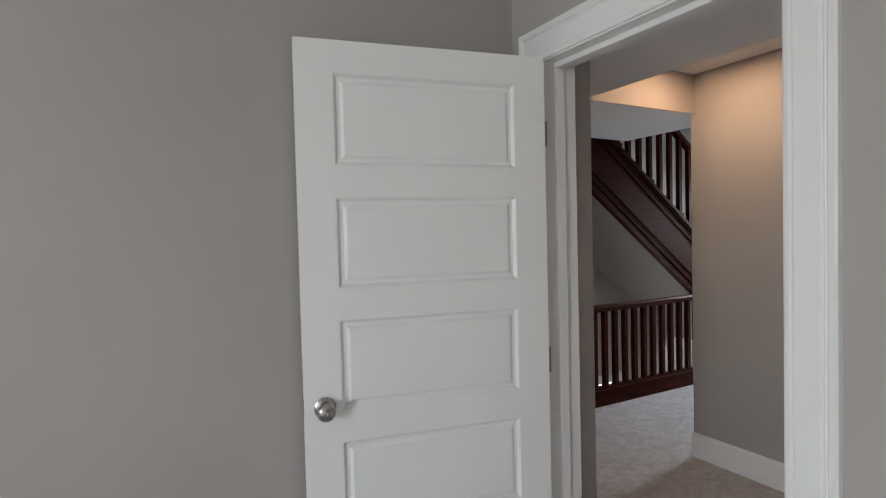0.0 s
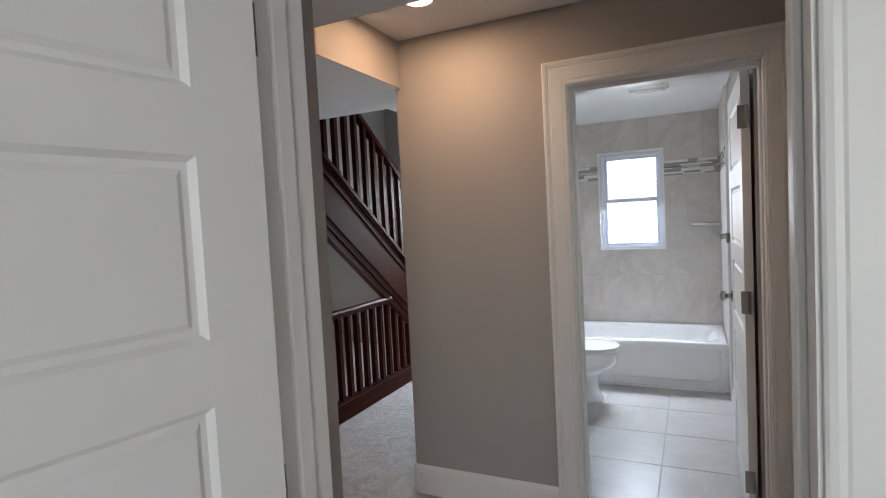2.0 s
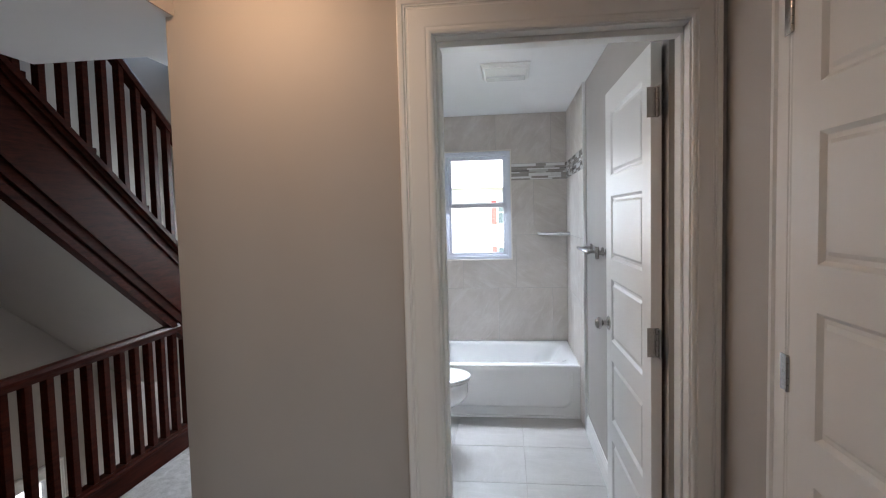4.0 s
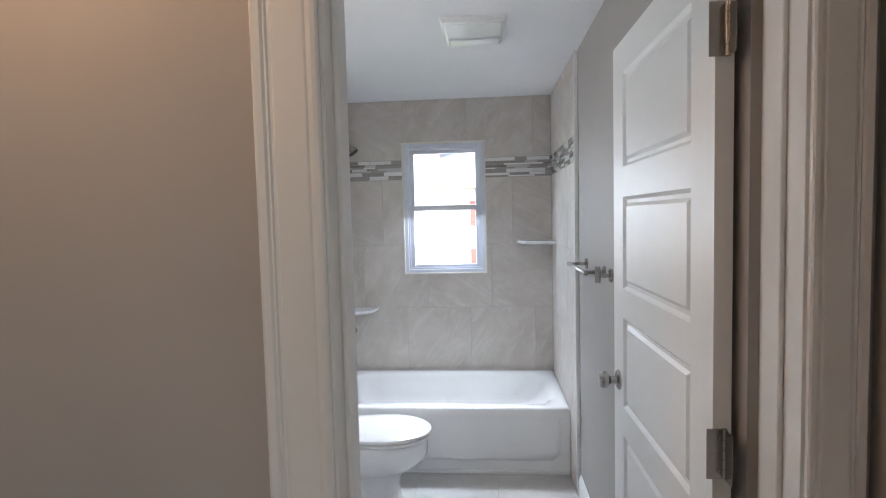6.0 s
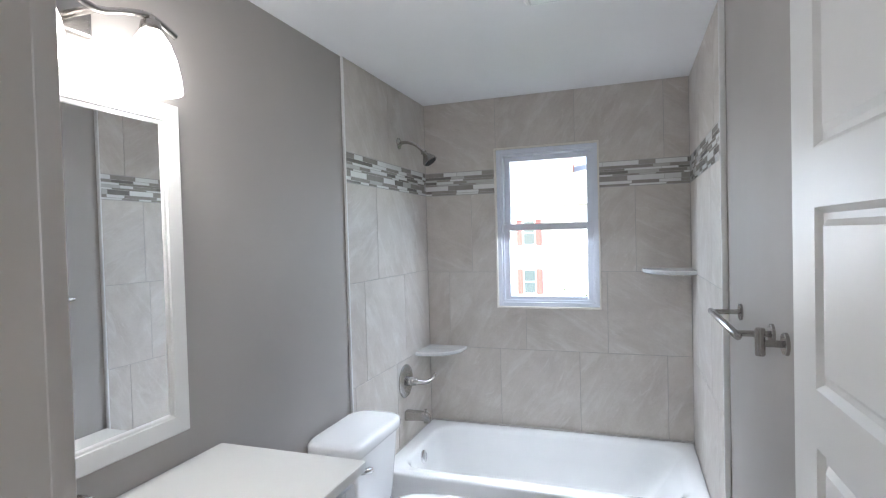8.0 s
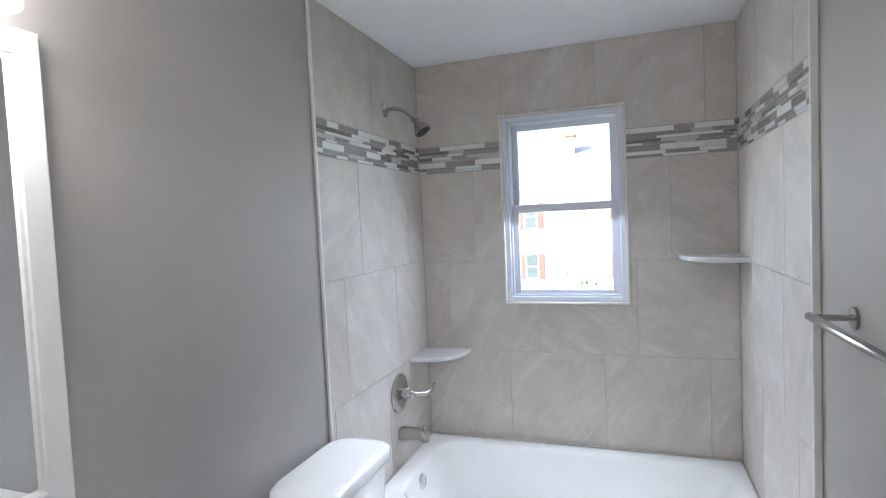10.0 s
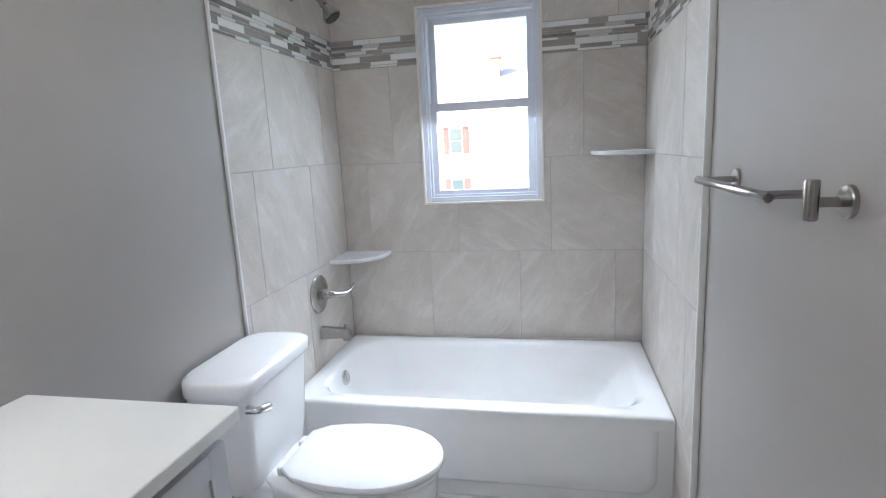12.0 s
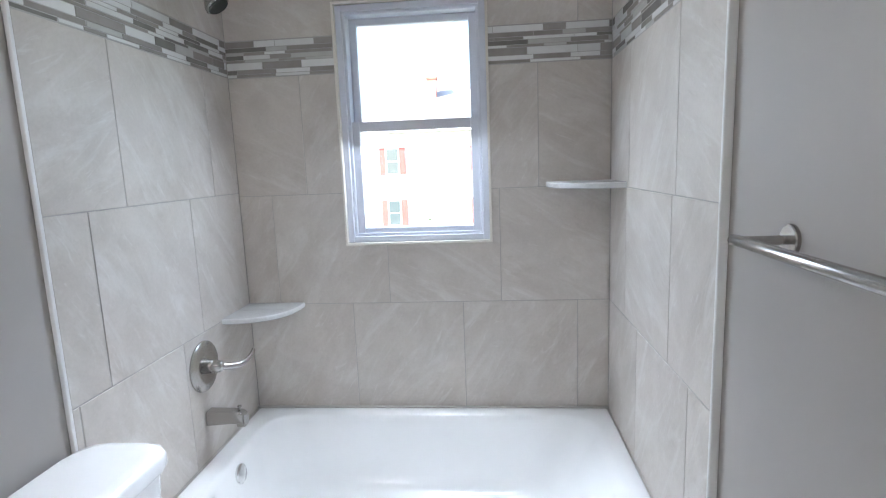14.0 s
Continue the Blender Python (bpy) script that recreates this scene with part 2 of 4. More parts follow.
def bend(points, steps=6):
    """A smooth line through the given points."""
    pts = [Vector(p) for p in points]
    out = []
    for i in range(len(pts) - 1):
        p0, p1, p2, p3 = pts[max(i - 1, 0)], pts[i], pts[i + 1], pts[min(i + 2, len(pts) - 1)]
        for k in range(steps):
            t = k / steps
            out.append(0.5 * (2 * p1 + (p2 - p0) * t + (2 * p0 - 5 * p1 + 4 * p2 - p3) * t * t + (3 * p1 - p0 - 3 * p2 + p3) * t ** 3))
    return out + [pts[-1]]


def rounded(x0, y0, x1, y1, z, r, k=6):
    """A rounded rectangle as a ring of points."""
    out = []
    for cx, cy, a in ((x1 - r, y1 - r, 0), (x0 + r, y1 - r, 90), (x0 + r, y0 + r, 180), (x1 - r, y0 + r, 270)):
        for i in range(k + 1):
            t = radians(a + 90 * i / k)
            out.append((cx + r * math.cos(t), cy + r * math.sin(t), z))
    return out


class Plane:
    """A wall plane: u runs along it, z up and d out of it."""

    def __init__(self, axis, at, out):
        self.axis, self.at, self.out = axis, at, out

    def __call__(self, u, z, d=0.0):
        p = self.at + self.out * d
        return Vector((p, u, z)) if self.axis == "x" else Vector((u, p, z))

    def box(self, u0, z0, u1, z1, d0, d1, bevel=0.0, bm=None, segments=2):
        a, b = self(u0, z0, d0), self(u1, z1, d1)
        lo, hi = [min(p) for p in zip(a, b)], [max(p) for p in zip(a, b)]
        return box(bm or bmesh.new(), *lo, *hi, bevel=bevel, segments=segments)


def wall(name, axis, at, thick, u0, u1, z0, z1, holes=(), material=WALL, label="", body=None):
    """A wall from at to at + thick, with openings (u0, z0, u1, z1) through it."""
    bm = body or bmesh.new()
    us = sorted({u0, u1, *(h[0] for h in holes), *(h[2] for h in holes)})
    for a, b in zip(us, us[1:]):
        cuts = sorted((h[1], h[3]) for h in holes if h[0] <= a and b <= h[2])
        z = z0
        for c0, c1 in [*cuts, (z1, z1)]:
            if c0 > z + 1e-4:
                lo, hi = ((at, a, z), (at + thick, b, c0)) if axis == "x" else ((a, at, z), (b, at + thick, c0))
                box(bm, *[min(p) for p in zip(lo, hi)], *[max(p) for p in zip(lo, hi)])
            z = c1
    if body:
        return bm
    return solo(name, bm, material, label or "smooth greige painted plaster wall", "wall", "structure")


CASING = [(0.0, 0.0), (0.0, 0.009), (0.004, 0.012), (0.012, 0.014), (0.020, 0.013), (0.024, 0.015), (0.076, 0.018), (0.079, 0.0155), (0.084, 0.0155), (0.087, 0.019), (0.091, 0.0165), (0.095, 0.021), (0.107, 0.023), (0.112, 0.019), (0.112, 0.0)]


def casing(parent, plane, u0, u1, z0, head, profile=CASING, right=1.0):
    """Three mitred lengths of moulding round an opening; right narrows the length at u0."""
    w = profile[-1][0]
    for side, inner, k in ((-1, u0, right), (1, u1, 1.0)):
        lower = [plane(inner + side * o * k, z0, d) for o, d in profile]
        upper = [plane(inner + side * o * k, head + o, d) for o, d in profile]
        part("side_casing", loft([lower, upper]), WHITE, parent)
    part("head_casing", loft([[plane(u0 - o * right, head + o, d) for o, d in profile], [plane(u1 + o, head + o, d) for o, d in profile]]), WHITE, parent)
    return w


def panel_leaf(parent, m, width, height, panels, stile=0.115, thick=0.035, name="leaf"):
    """A moulded panel door leaf in local x (width), y (thickness), z, with raised fields; m puts it in the world."""
    bm = bmesh.new()
    zs = sorted({0.0, height, *(z for p in panels for z in p)})
    xs = [0.0, stile, width - stile, width]
    for y, flip in ((0.0, 1), (thick, -1)):
        grid = {}
        for z in zs:
            for x in xs:
                grid[x, z] = bm.verts.new((x, y, z))
        fields = []
        for xa, xb in zip(xs, xs[1:]):
            for za, zb in zip(zs, zs[1:]):
                quad = [grid[xa, za], grid[xb, za], grid[xb, zb], grid[xa, zb]]
                f = bm.faces.new(quad if flip > 0 else quad[::-1])
                if xa == stile and (za, zb) in panels:
                    fields.append(f)
        bm.normal_update()
        for f in fields:
            bmesh.ops.inset_individual(bm, faces=[f], thickness=0.006, depth=-0.004)
            bmesh.ops.inset_individual(bm, faces=[f], thickness=0.008, depth=-0.006)
    for a, b in (((0, 0), (width, 0)), ((width, 0), (width, height)), ((width, height), (0, height)), ((0, height), (0, 0))):
        va, vb, vc, vd = (bm.verts.new((a[0], 0, a[1])), bm.verts.new((b[0], 0, b[1])), bm.verts.new((b[0], thick, b[1])), bm.verts.new((a[0], thick, a[1])))
        bm.faces.new((va, vb, vc, vd))
    bmesh.ops.remove_doubles(bm, verts=bm.verts, dist=1e-5)
    bm.transform(m)
    leaf = part(name, bm, WHITE, parent)
    for za, zb in panels:
        for y0, out in ((0.010, -1), (thick - 0.010, 1)):
            b, t, g = 0.030, 0.007, 0.020
            ring0 = [(stile + g, y0, za + g), (width - stile - g, y0, za + g), (width - stile - g, y0, zb - g), (stile + g, y0, zb - g)]
            ring1 = [(stile + b, y0 + out * t, za + b), (width - stile - b, y0 + out * t, za + b), (width - stile - b, y0 + out * t, zb - b), (stile + b, y0 + out * t, zb - b)]
            pm = loft([ring0, ring1], cap=(False, True))
            pm.transform(m)
            part("panel", pm, WHITE, leaf)
    return leaf


def knob(parent, at, out, material=NICKEL, keyhole=False, label="brushed nickel round knob"):
    at, out = Vector(at), Vector(out).normalized()
    k = part("door_knob", lathe(at, out, [(0.0, 0.0), (0.0, 0.033), (0.004, 0.033), (0.008, 0.028), (0.010, 0.013), (0.028, 0.011), (0.032, 0.018), (0.040, 0.026), (0.050, 0.0285), (0.058, 0.026), (0.064, 0.018), (0.066, 0.0)]), material, parent, label, 40)
    if keyhole:
        part("lock_button", lathe(at + out * 0.0655, out, [(0, 0.0), (0, 0.006), (0.002, 0.005), (0.002, 0)], 12), CHROME, k)
    return k


def hinge(parent, at, leaf_dir, size=0.09, second=None):
    """A butt hinge: a knuckled pin and one or two leaf plates."""
    at, d = Vector(at), Vector(leaf_dir).normalized()
    h = part("hinge", lathe(at - Vector((0, 0, size / 2)), (0, 0, 1), [(0, 0), (0, 0.004), (0.001, 0.006), *[(size * i / 5 + e, r) for i in range(1, 5) for e, r in ((-0.0012, 0.006), (-0.0004, 0.0045), (0.0004, 0.0045), (0.0012, 0.006))], (size - 0.001, 0.006), (size, 0.004), (size, 0)], 10), NICKEL, parent, "satin nickel butt hinge", 40)
    for e in (d, Vector(second)) if second else (d,):
        n = Vector((-e.y, e.x, 0))
        turn = Matrix.Translation(at) @ Matrix((e, n, Vector((0, 0, 1)))).transposed().to_4x4()
        plate = box(bmesh.new(), 0.0, -0.001, -size / 2, 0.034, 0.001, size / 2)
        plate.transform(turn)
        part("hinge_plate", plate, NICKEL, h)
        for z in (-0.33, 0.0, 0.33):
            for side in (-1, 1):
                screw = lathe((0.012 if z else 0.024, 0, z * size), (0, side, 0), [(0.0, 0.0), (0.0008, 0.0036), (0.0016, 0.0034), (0.0014, 0.0)], 10)
                screw.transform(turn)
                part("screw", screw, NICKEL, h)
    return h


def skirting(name, plane, u0, u1, height=0.15, label="white painted baseboard with a moulded top edge"):
    prof = [(0, 0.0), (0.013, 0.0), (0.013, height - 0.035), (0.011, height - 0.03), (0.011, height - 0.02), (0.006, height - 0.008), (0.004, height), (0, height)]
    return solo(name, loft([[plane(u, z, d) for d, z in prof] for u in (u0, u1)]), WHITE, label, "baseboard", "structure")

# ---- structure ----
BACK, RIGHT, LEFT = 6.0, 1.30, 2.81          # tiled faces of the tub alcove
BATH_Z, HALL_Z, LOW_Z = 2.362, 2.432, 2.187   # ceilings
HALL_X, BW, DOOR_X, DW = 3.035, 0.135, 1.255, 0.145                  # hall face of the bath wall, bedroom face of the door wall
STAIR_Y, FAR_Y = 3.95, 4.90

# bathroom
wall("wall_bath_east", "x", BACK + 0.010, 0.16, 1.10, 3.00, -0.2, BATH_Z + 0.1, [(1.775, 1.117, 2.360, 2.052)])
wall("wall_bath_north", "y", LEFT + 0.010, 0.115, HALL_X + BW, BACK + 0.010, -0.2, HALL_Z + 0.1)
wall("wall_bath_south", "y", RIGHT - 0.138, 0.120, HALL_X + BW, BACK + 0.010, -0.2, BATH_Z + 0.1)
wall("wall_bath_west", "x", HALL_X, BW, 1.03, 2.935, -0.2, HALL_Z + 0.1, [(1.244, -0.2, 2.048, 2.082)])
solo("ceiling_bath", boxed(HALL_X + BW, 1.1, BATH_Z, BACK + 0.17, 2.905, BATH_Z + 0.1), CEIL, "flat white painted bathroom ceiling", "ceiling", "structure")
floor_bath = solo("floor_bath", boxed(HALL_X + 0.03, 1.1, -0.2, BACK + 0.17, 2.905, -0.006), GROUT, "large grey stone-look floor tiles with thin grout", "floor", "structure")

# hall, stair landing and bedroom
solo("floor_hall", boxed(1.32, 1.03, -0.25, HALL_X + 0.03, 4.0, -0.004), CARPET, "plush mottled grey carpet", "carpet", "structure")
solo("floor_landing", boxed(HALL_X + 0.03, 2.90, -0.25, 6.2, 4.0, -0.004), CARPET, "plush mottled grey carpet on the landing", "carpet", "structure")
solo("floor_landing_west", boxed(-3.6, 2.3, -0.25, 1.32, 4.0, -0.004), CARPET, "plush mottled grey carpet on the landing", "carpet", "structure")
solo("floor_bedroom", boxed(-3.6, -2.0, -0.25, 1.32, 2.3, -0.004), CARPET, "plush mottled grey bedroom carpet", "carpet", "structure")
wall("wall_bedroom_north", "y", 2.40, 0.12, -3.6, DOOR_X, -0.25, 2.6)
wall("wall_bedroom_door", "x", DOOR_X, DW, -2.0, 2.52, -0.25, 2.6, [(1.387, -0.25, 2.237, 2.096)])
wall("wall_bedroom_west", "x", -3.72, 0.12, -2.12, FAR_Y, -2.8, 2.7, [(-0.95, 0.8, 0.55, 2.2)])
wall("wall_bedroom_south", "y", -2.12, 0.12, -3.6, DOOR_X + DW, -0.25, 2.6)
wall("wall_hall_return", "y", 2.345, 0.177, DOOR_X + DW, 1.600, -0.25, 2.6)
wall("wall_closet", "y", 1.035, 0.12, DOOR_X + DW, HALL_X, -0.25, 2.6, [(1.562, -0.25, 2.646, 2.111)])
wall("wall_closet_back", "y", 0.35, 0.12, DOOR_X + DW, HALL_X, -0.25, 2.6)
wall("wall_closet_side", "x", HALL_X - 0.1, 0.12, 0.47, 1.035, -0.25, 2.6)
solo("ceiling_bedroom", boxed(-3.72, -2.12, 2.46, DOOR_X, 2.40, 2.6), CEIL, "flat white painted bedroom ceiling", "ceiling", "structure")
low = bmesh.new()
box(low, -3.6, 2.91, LOW_Z, 3.42, 3.80, 2.70)
box(low, -3.6, 2.41, LOW_Z, 2.10, 2.91, 2.70)
box(low, DOOR_X + DW, 1.155, LOW_Z, 2.10, 2.41, 2.70)
solo("ceiling_low", low, CEIL, "low white painted ceiling soffit over the hall", "ceiling", "structure")
high = bmesh.new()
box(high, 2.10, 1.155, HALL_Z, HALL_X, 2.91, 2.70)
box(high, 3.42, 2.905, HALL_Z, 6.2, 3.80, 2.70)
solo("ceiling_hall", high, CEIL, "white painted raised hall ceiling", "ceiling", "structure")
# painted upright faces of the raised tray
tray = bmesh.new()
box(tray, 2.103, 2.905, LOW_Z, HALL_X, 2.9099, HALL_Z)
box(tray, 2.1001, 1.155, LOW_Z, 2.104, 2.905, HALL_Z)
solo("wall_tray", tray, WALL, "greige painted upright face of the raised ceiling", "wall", "structure")
wall("wall_stair_north", "y", FAR_Y, 0.15, -3.6, 6.2, -2.8, 5.2, [(3.86, -1.35, 4.50, -0.17)])
# the second, higher opening is added for the upper stairwell lamp
wall("wall_stair_east", "x", 6.2, 0.15, 2.95, FAR_Y + 0.15, -2.8, 5.2, [(3.12, 0.9, 3.72, 2.1), (4.12, 3.05, 4.72, 4.35)])
wall("wall_stair_upper_west", "x", -3.72, 0.12, 2.95, FAR_Y, 2.7, 5.2)
wall("wall_upper_south", "y", 2.95, 0.12, -3.6, 6.2, 2.7, 5.2)
wall("wall_below_landing", "y", 3.85, 0.12, -3.6, 6.2, -2.8, -0.25)
wall("wall_landing_south", "y", 2.926, 0.0105, HALL_X + BW, 6.2, -0.2, 2.6)
solo("ceiling_upper", boxed(-3.72, 2.95, 5.2, 6.35, FAR_Y + 0.15, 5.3), CEIL, "white painted ceiling over the stairwell", "ceiling", "structure")
solo("floor_lower", boxed(-3.72, 3.85, -2.9, 6.35, FAR_Y + 0.15, -2.8), CARPET, "grey carpet on the storey below", "carpet", "structure")

NORTH_FACE = Plane("x", HALL_X, -1)
skirting("baseboard_hall", NORTH_FACE, 2.150, 2.937, 0.158)
skirting("baseboard_landing", Plane("y", 2.9365, 1), HALL_X, 6.2, 0.165)
skirting("baseboard_return", Plane("y", 2.345, -1), DOOR_X + DW, 1.600, 0.165)
skirting("baseboard_closet", Plane("y", 1.155, 1), 2.725, HALL_X, 0.165)
skirting("baseboard_bath_south", Plane("y", RIGHT - 0.018, 1), 3.99, 4.98, 0.12)
skirting("baseboard_bath_north", Plane("y", LEFT + 0.010, -1), 4.20, 4.98, 0.12)
skirting("baseboard_bedroom_north", Plane("y", 2.40, -1), -3.6, DOOR_X, 0.165)
skirting("baseboard_bedroom_east", Plane("x", DOOR_X, -1), -2.0, 1.285, 0.165)


def jamb(parent, x0, x1, u0, u1, head, s0, s1, proud=0.038):
    """Jamb boards lining an opening in a wall of constant x, with a stop bead."""
    for u, s in ((u0, -1), (u1, 1)):
        j = part("jamb", boxed(x0, u, 0, x1, u + s * 0.018, head, bevel=0.001), WHITE, parent)
        part("stop", boxed(s0, u, 0, s1, u - s * proud, head - 0.02, bevel=0.003), WHITE, j)
    j = part("head_jamb", boxed(x0, u0 - 0.018, head, x1, u1 + 0.018, head + 0.018, bevel=0.001), WHITE, parent)
    part("stop", boxed(s0, u0, head - 0.02, s1, u1, head, bevel=0.003), WHITE, j)


def panel_rows(height, count=5, top=0.100, bottom=0.170, gap=0.100):
    h = (height - top - bottom - gap * (count - 1)) / count
    return [(round(bottom + i * (h + gap), 5), round(bottom + i * (h + gap) + h, 5)) for i in range(count)]


# bedroom door, standing open
frame_1 = thing("door_frame_1", (DOOR_X, 1.71, 0), "white painted bedroom door frame with moulded casing", "door frame", kind="structure")
jamb(frame_1, DOOR_X - 0.001, DOOR_X + DW + 0.001, 1.405, 2.219, 2.078, DOOR_X + 0.045, DOOR_X + 0.085, 0.012)
casing(frame_1, Plane("x", DOOR_X, -1), 1.399, 2.225, 0.0, 2.084)
casing(frame_1, Plane("x", DOOR_X + DW, 1), 1.399, 2.225, 0.0, 2.084, [(o * 0.6, d * 0.45) for o, d in CASING])
door_1 = thing("door_1", (DOOR_X - 0.02, 2.17, 0.012), "white five-panel bedroom door standing wide open", "door", kind="structure")
a, b = Vector((1.212, 2.168, 0.012)), Vector((0.397, 2.329, 0.012))
d = (b - a).normalized()
n = Vector((d.y, -d.x, 0))
DOOR_1 = Matrix.Translation(a) @ Matrix((d, n, Vector((0, 0, 1)))).transposed().to_4x4()
panel_leaf(door_1, DOOR_1, (b - a).length, 2.058, panel_rows(2.058))
knob(door_1, DOOR_1 @ Vector(((b - a).length - 0.062, 0.0, 0.94)), -n, keyhole=True)
part("latch_plate", boxed(0, 0, 0, 0.001, 0.024, 0.056), NICKEL, door_1).matrix_local = Matrix.Translation(door_1.location).inverted() @ DOOR_1 @ Matrix.Translation(((b - a).length, 0.005, 0.912))
for z in (0.22, 1.02, 1.815):
    hinge(door_1, (1.232, 2.190, z), (0.05, 1, 0))

# bathroom door, standing open against the wall
frame_2 = thing("door_frame_2", (HALL_X, 1.67, 0), "white painted bathroom door frame with moulded casing", "door frame", kind="structure")
jamb(frame_2, HALL_X - 0.001, HALL_X + BW + 0.001, 1.262, 2.030, 2.064, HALL_X + 0.05, HALL_X + 0.112, 0.010)
casing(frame_2, Plane("x", HALL_X, -1), 1.256, 2.036, 0.0, 2.070, CASING, right=0.75)
door_2 = thing("door_2", (3.20, 1.34, 0.012), "white five-panel bathroom door open against the wall", "door", kind="structure")
a, b = Vector((3.205, 1.295, 0.012)), Vector((3.982, 1.302, 0.012))
d = (b - a).normalized()
n = Vector((-d.y, d.x, 0))
DOOR_2 = Matrix.Translation(a) @ Matrix((d, n, Vector((0, 0, 1)))).transposed().to_4x4()
panel_leaf(door_2, DOOR_2, (b - a).length, 2.045, panel_rows(2.045, bottom=0.118, gap=0.094))
knob(door_2, DOOR_2 @ Vector(((b - a).length - 0.062, 0.035, 0.96)), n)
for z in (0.24, 1.05, 1.86):
    hinge(door_2, (3.196, 1.311, z), (0.0, 1, 0), size=0.10, second=(-1, 0, 0))

# closet doors
frame_3 = thing("door_frame_3", (2.165, 1.165, 0), "white painted closet door frame with moulded casing", "door frame", kind="structure")
CLOSET = Plane("y", 1.155, 1)
for u, s in ((1.580, -1), (2.628, 1)):
    part("jamb", boxed(u, 1.035, 0, u + s * 0.018, 1.156, 2.093), WHITE, frame_3)
part("head_jamb", boxed(1.562, 1.035, 2.093, 2.646, 1.156, 2.111), WHITE, frame_3)
casing(frame_3, CLOSET, 1.574, 2.634, 0.0, 2.099, [(o * 0.78, d) for o, d in CASING])
for i, (x0, flip) in enumerate(((2.107, 0), (1.585, 1))):
    leaf = thing("door_3" if not flip else "door_4", (x0 + 0.256, 1.165, 0.01), "narrow white five-panel closet door, shut", "door", "closet doors", "structure")
    panel_leaf(leaf, Matrix.Translation((x0, 1.140, 0.012)), 0.516, 2.078, panel_rows(2.078, top=0.06, bottom=0.236), 0.106)
    knob(leaf, (x0 + (0.055 if not flip else 0.461), 1.175, 1.055), (0, 1, 0))
    for z in (0.30, 1.115, 1.93):
        hinge(leaf, (2.625 if not flip else 1.583, 1.176, z), (1 if not flip else -1, 0, 0), size=0.085)

# recessed hall light
can = thing("recessed_light", (2.635, 2.575, HALL_Z), "round recessed ceiling light, lit warm", "ceiling light")
part("trim_ring", lathe((2.635, 2.575, HALL_Z), (0, 0, -1), [(-0.002, 0.05), (-0.002, 0.078), (0.002, 0.080), (0.005, 0.074), (0.003, 0.062), (-0.001, 0.058)], 32), PLASTIC, can, smooth=40)
part("lens", lathe((2.635, 2.575, HALL_Z), (0, 0, -1), [(-0.001, 0.0), (-0.001, 0.059), (0.0015, 0.058), (0.0015, 0.0)], 32), LENS, can, "glowing warm lens")

# ---- staircase ----
SLOPE = 0.748
LOWER = lambda x: 1.186 - SLOPE * (x - 3.977)
UPPER = lambda x: 1.694 - SLOPE * (x - 4.12)
X0, X1 = 2.2, 5.3


def raking(z0, z1, y0, y1, line, x0=X0, x1=X1, bm=None):
    return loft([[(x, y0, line(x) + z0), (x, y1, line(x) + z0), (x, y1, line(x) + z1), (x, y0, line(x) + z1)] for x in (x0, x1)], bm=bm)


stairs = thing("staircase", (5.3, STAIR_Y + 0.4, 0), "dark mahogany staircase rising past the landing", "staircase")
part("stringer", raking(0.02, 0.60, STAIR_Y, STAIR_Y + 0.04, LOWER), WOOD, stairs)
mould = raking(0.0, 0.045, STAIR_Y - 0.022, STAIR_Y + 0.03, LOWER)
raking(0.045, 0.06, STAIR_Y - 0.012, STAIR_Y + 0.03, LOWER, bm=mould)
raking(0.088, 0.102, STAIR_Y - 0.016, STAIR_Y + 0.01, LOWER, bm=mould)
raking(0.168, 0.186, STAIR_Y - 0.012, STAIR_Y + 0.01, LOWER, bm=mould)
part("lower_moulding", mould, WOOD, stairs)
mould = raking(-0.035, 0.0, STAIR_Y - 0.03, STAIR_Y + 0.05, UPPER)
raking(-0.060, -0.035, STAIR_Y - 0.015, STAIR_Y + 0.03, UPPER, bm=mould)
raking(-0.135, -0.115, STAIR_Y - 0.012, STAIR_Y + 0.03, UPPER, bm=mould)
part("shoe_moulding", mould, WOOD, stairs)
rail = loft([[(x, STAIR_Y + 0.01 + w, UPPER(x) + 0.735 + h) for w, h in ((-0.03, -0.04), (0.03, -0.04), (0.034, 0.0), (0.026, 0.022), (0.0, 0.03), (-0.026, 0.022), (-0.034, 0.0))] for x in (X0, X1)])
part("handrail", rail, WOOD, stairs)
post = bmesh.new()
box(post, -0.020, -0.020, 0.0, 0.020, 0.020, 0.73, bevel=0.002, segments=1)
first = part("baluster", post, WOOD, stairs)
first.location = (2.3, STAIR_Y + 0.01, UPPER(2.3) - 0.01)
for i in range(1, 23):
    o = first.copy()
    scene.collection.objects.link(o)
    o.location = (2.3 + 0.131 * i, STAIR_Y + 0.01, UPPER(2.3 + 0.131 * i) - 0.01)
for i in range(15):
    x = 2.35 + 0.2 * i
    z = UPPER(x) - 0.06
    part("tread", boxed(x - 0.02, STAIR_Y + 0.04, z - 0.03, x + 0.23, FAR_Y, z, bevel=0.004, segments=1), WOOD, stairs)
    part("riser", boxed(x - 0.005, STAIR_Y + 0.04, z - SLOPE * 0.2, x + 0.01, FAR_Y, z - 0.03), WHITE, stairs)
part("soffit", raking(0.012, 0.05, STAIR_Y + 0.03, FAR_Y, LOWER), WALL, stairs, "grey painted plaster underside")

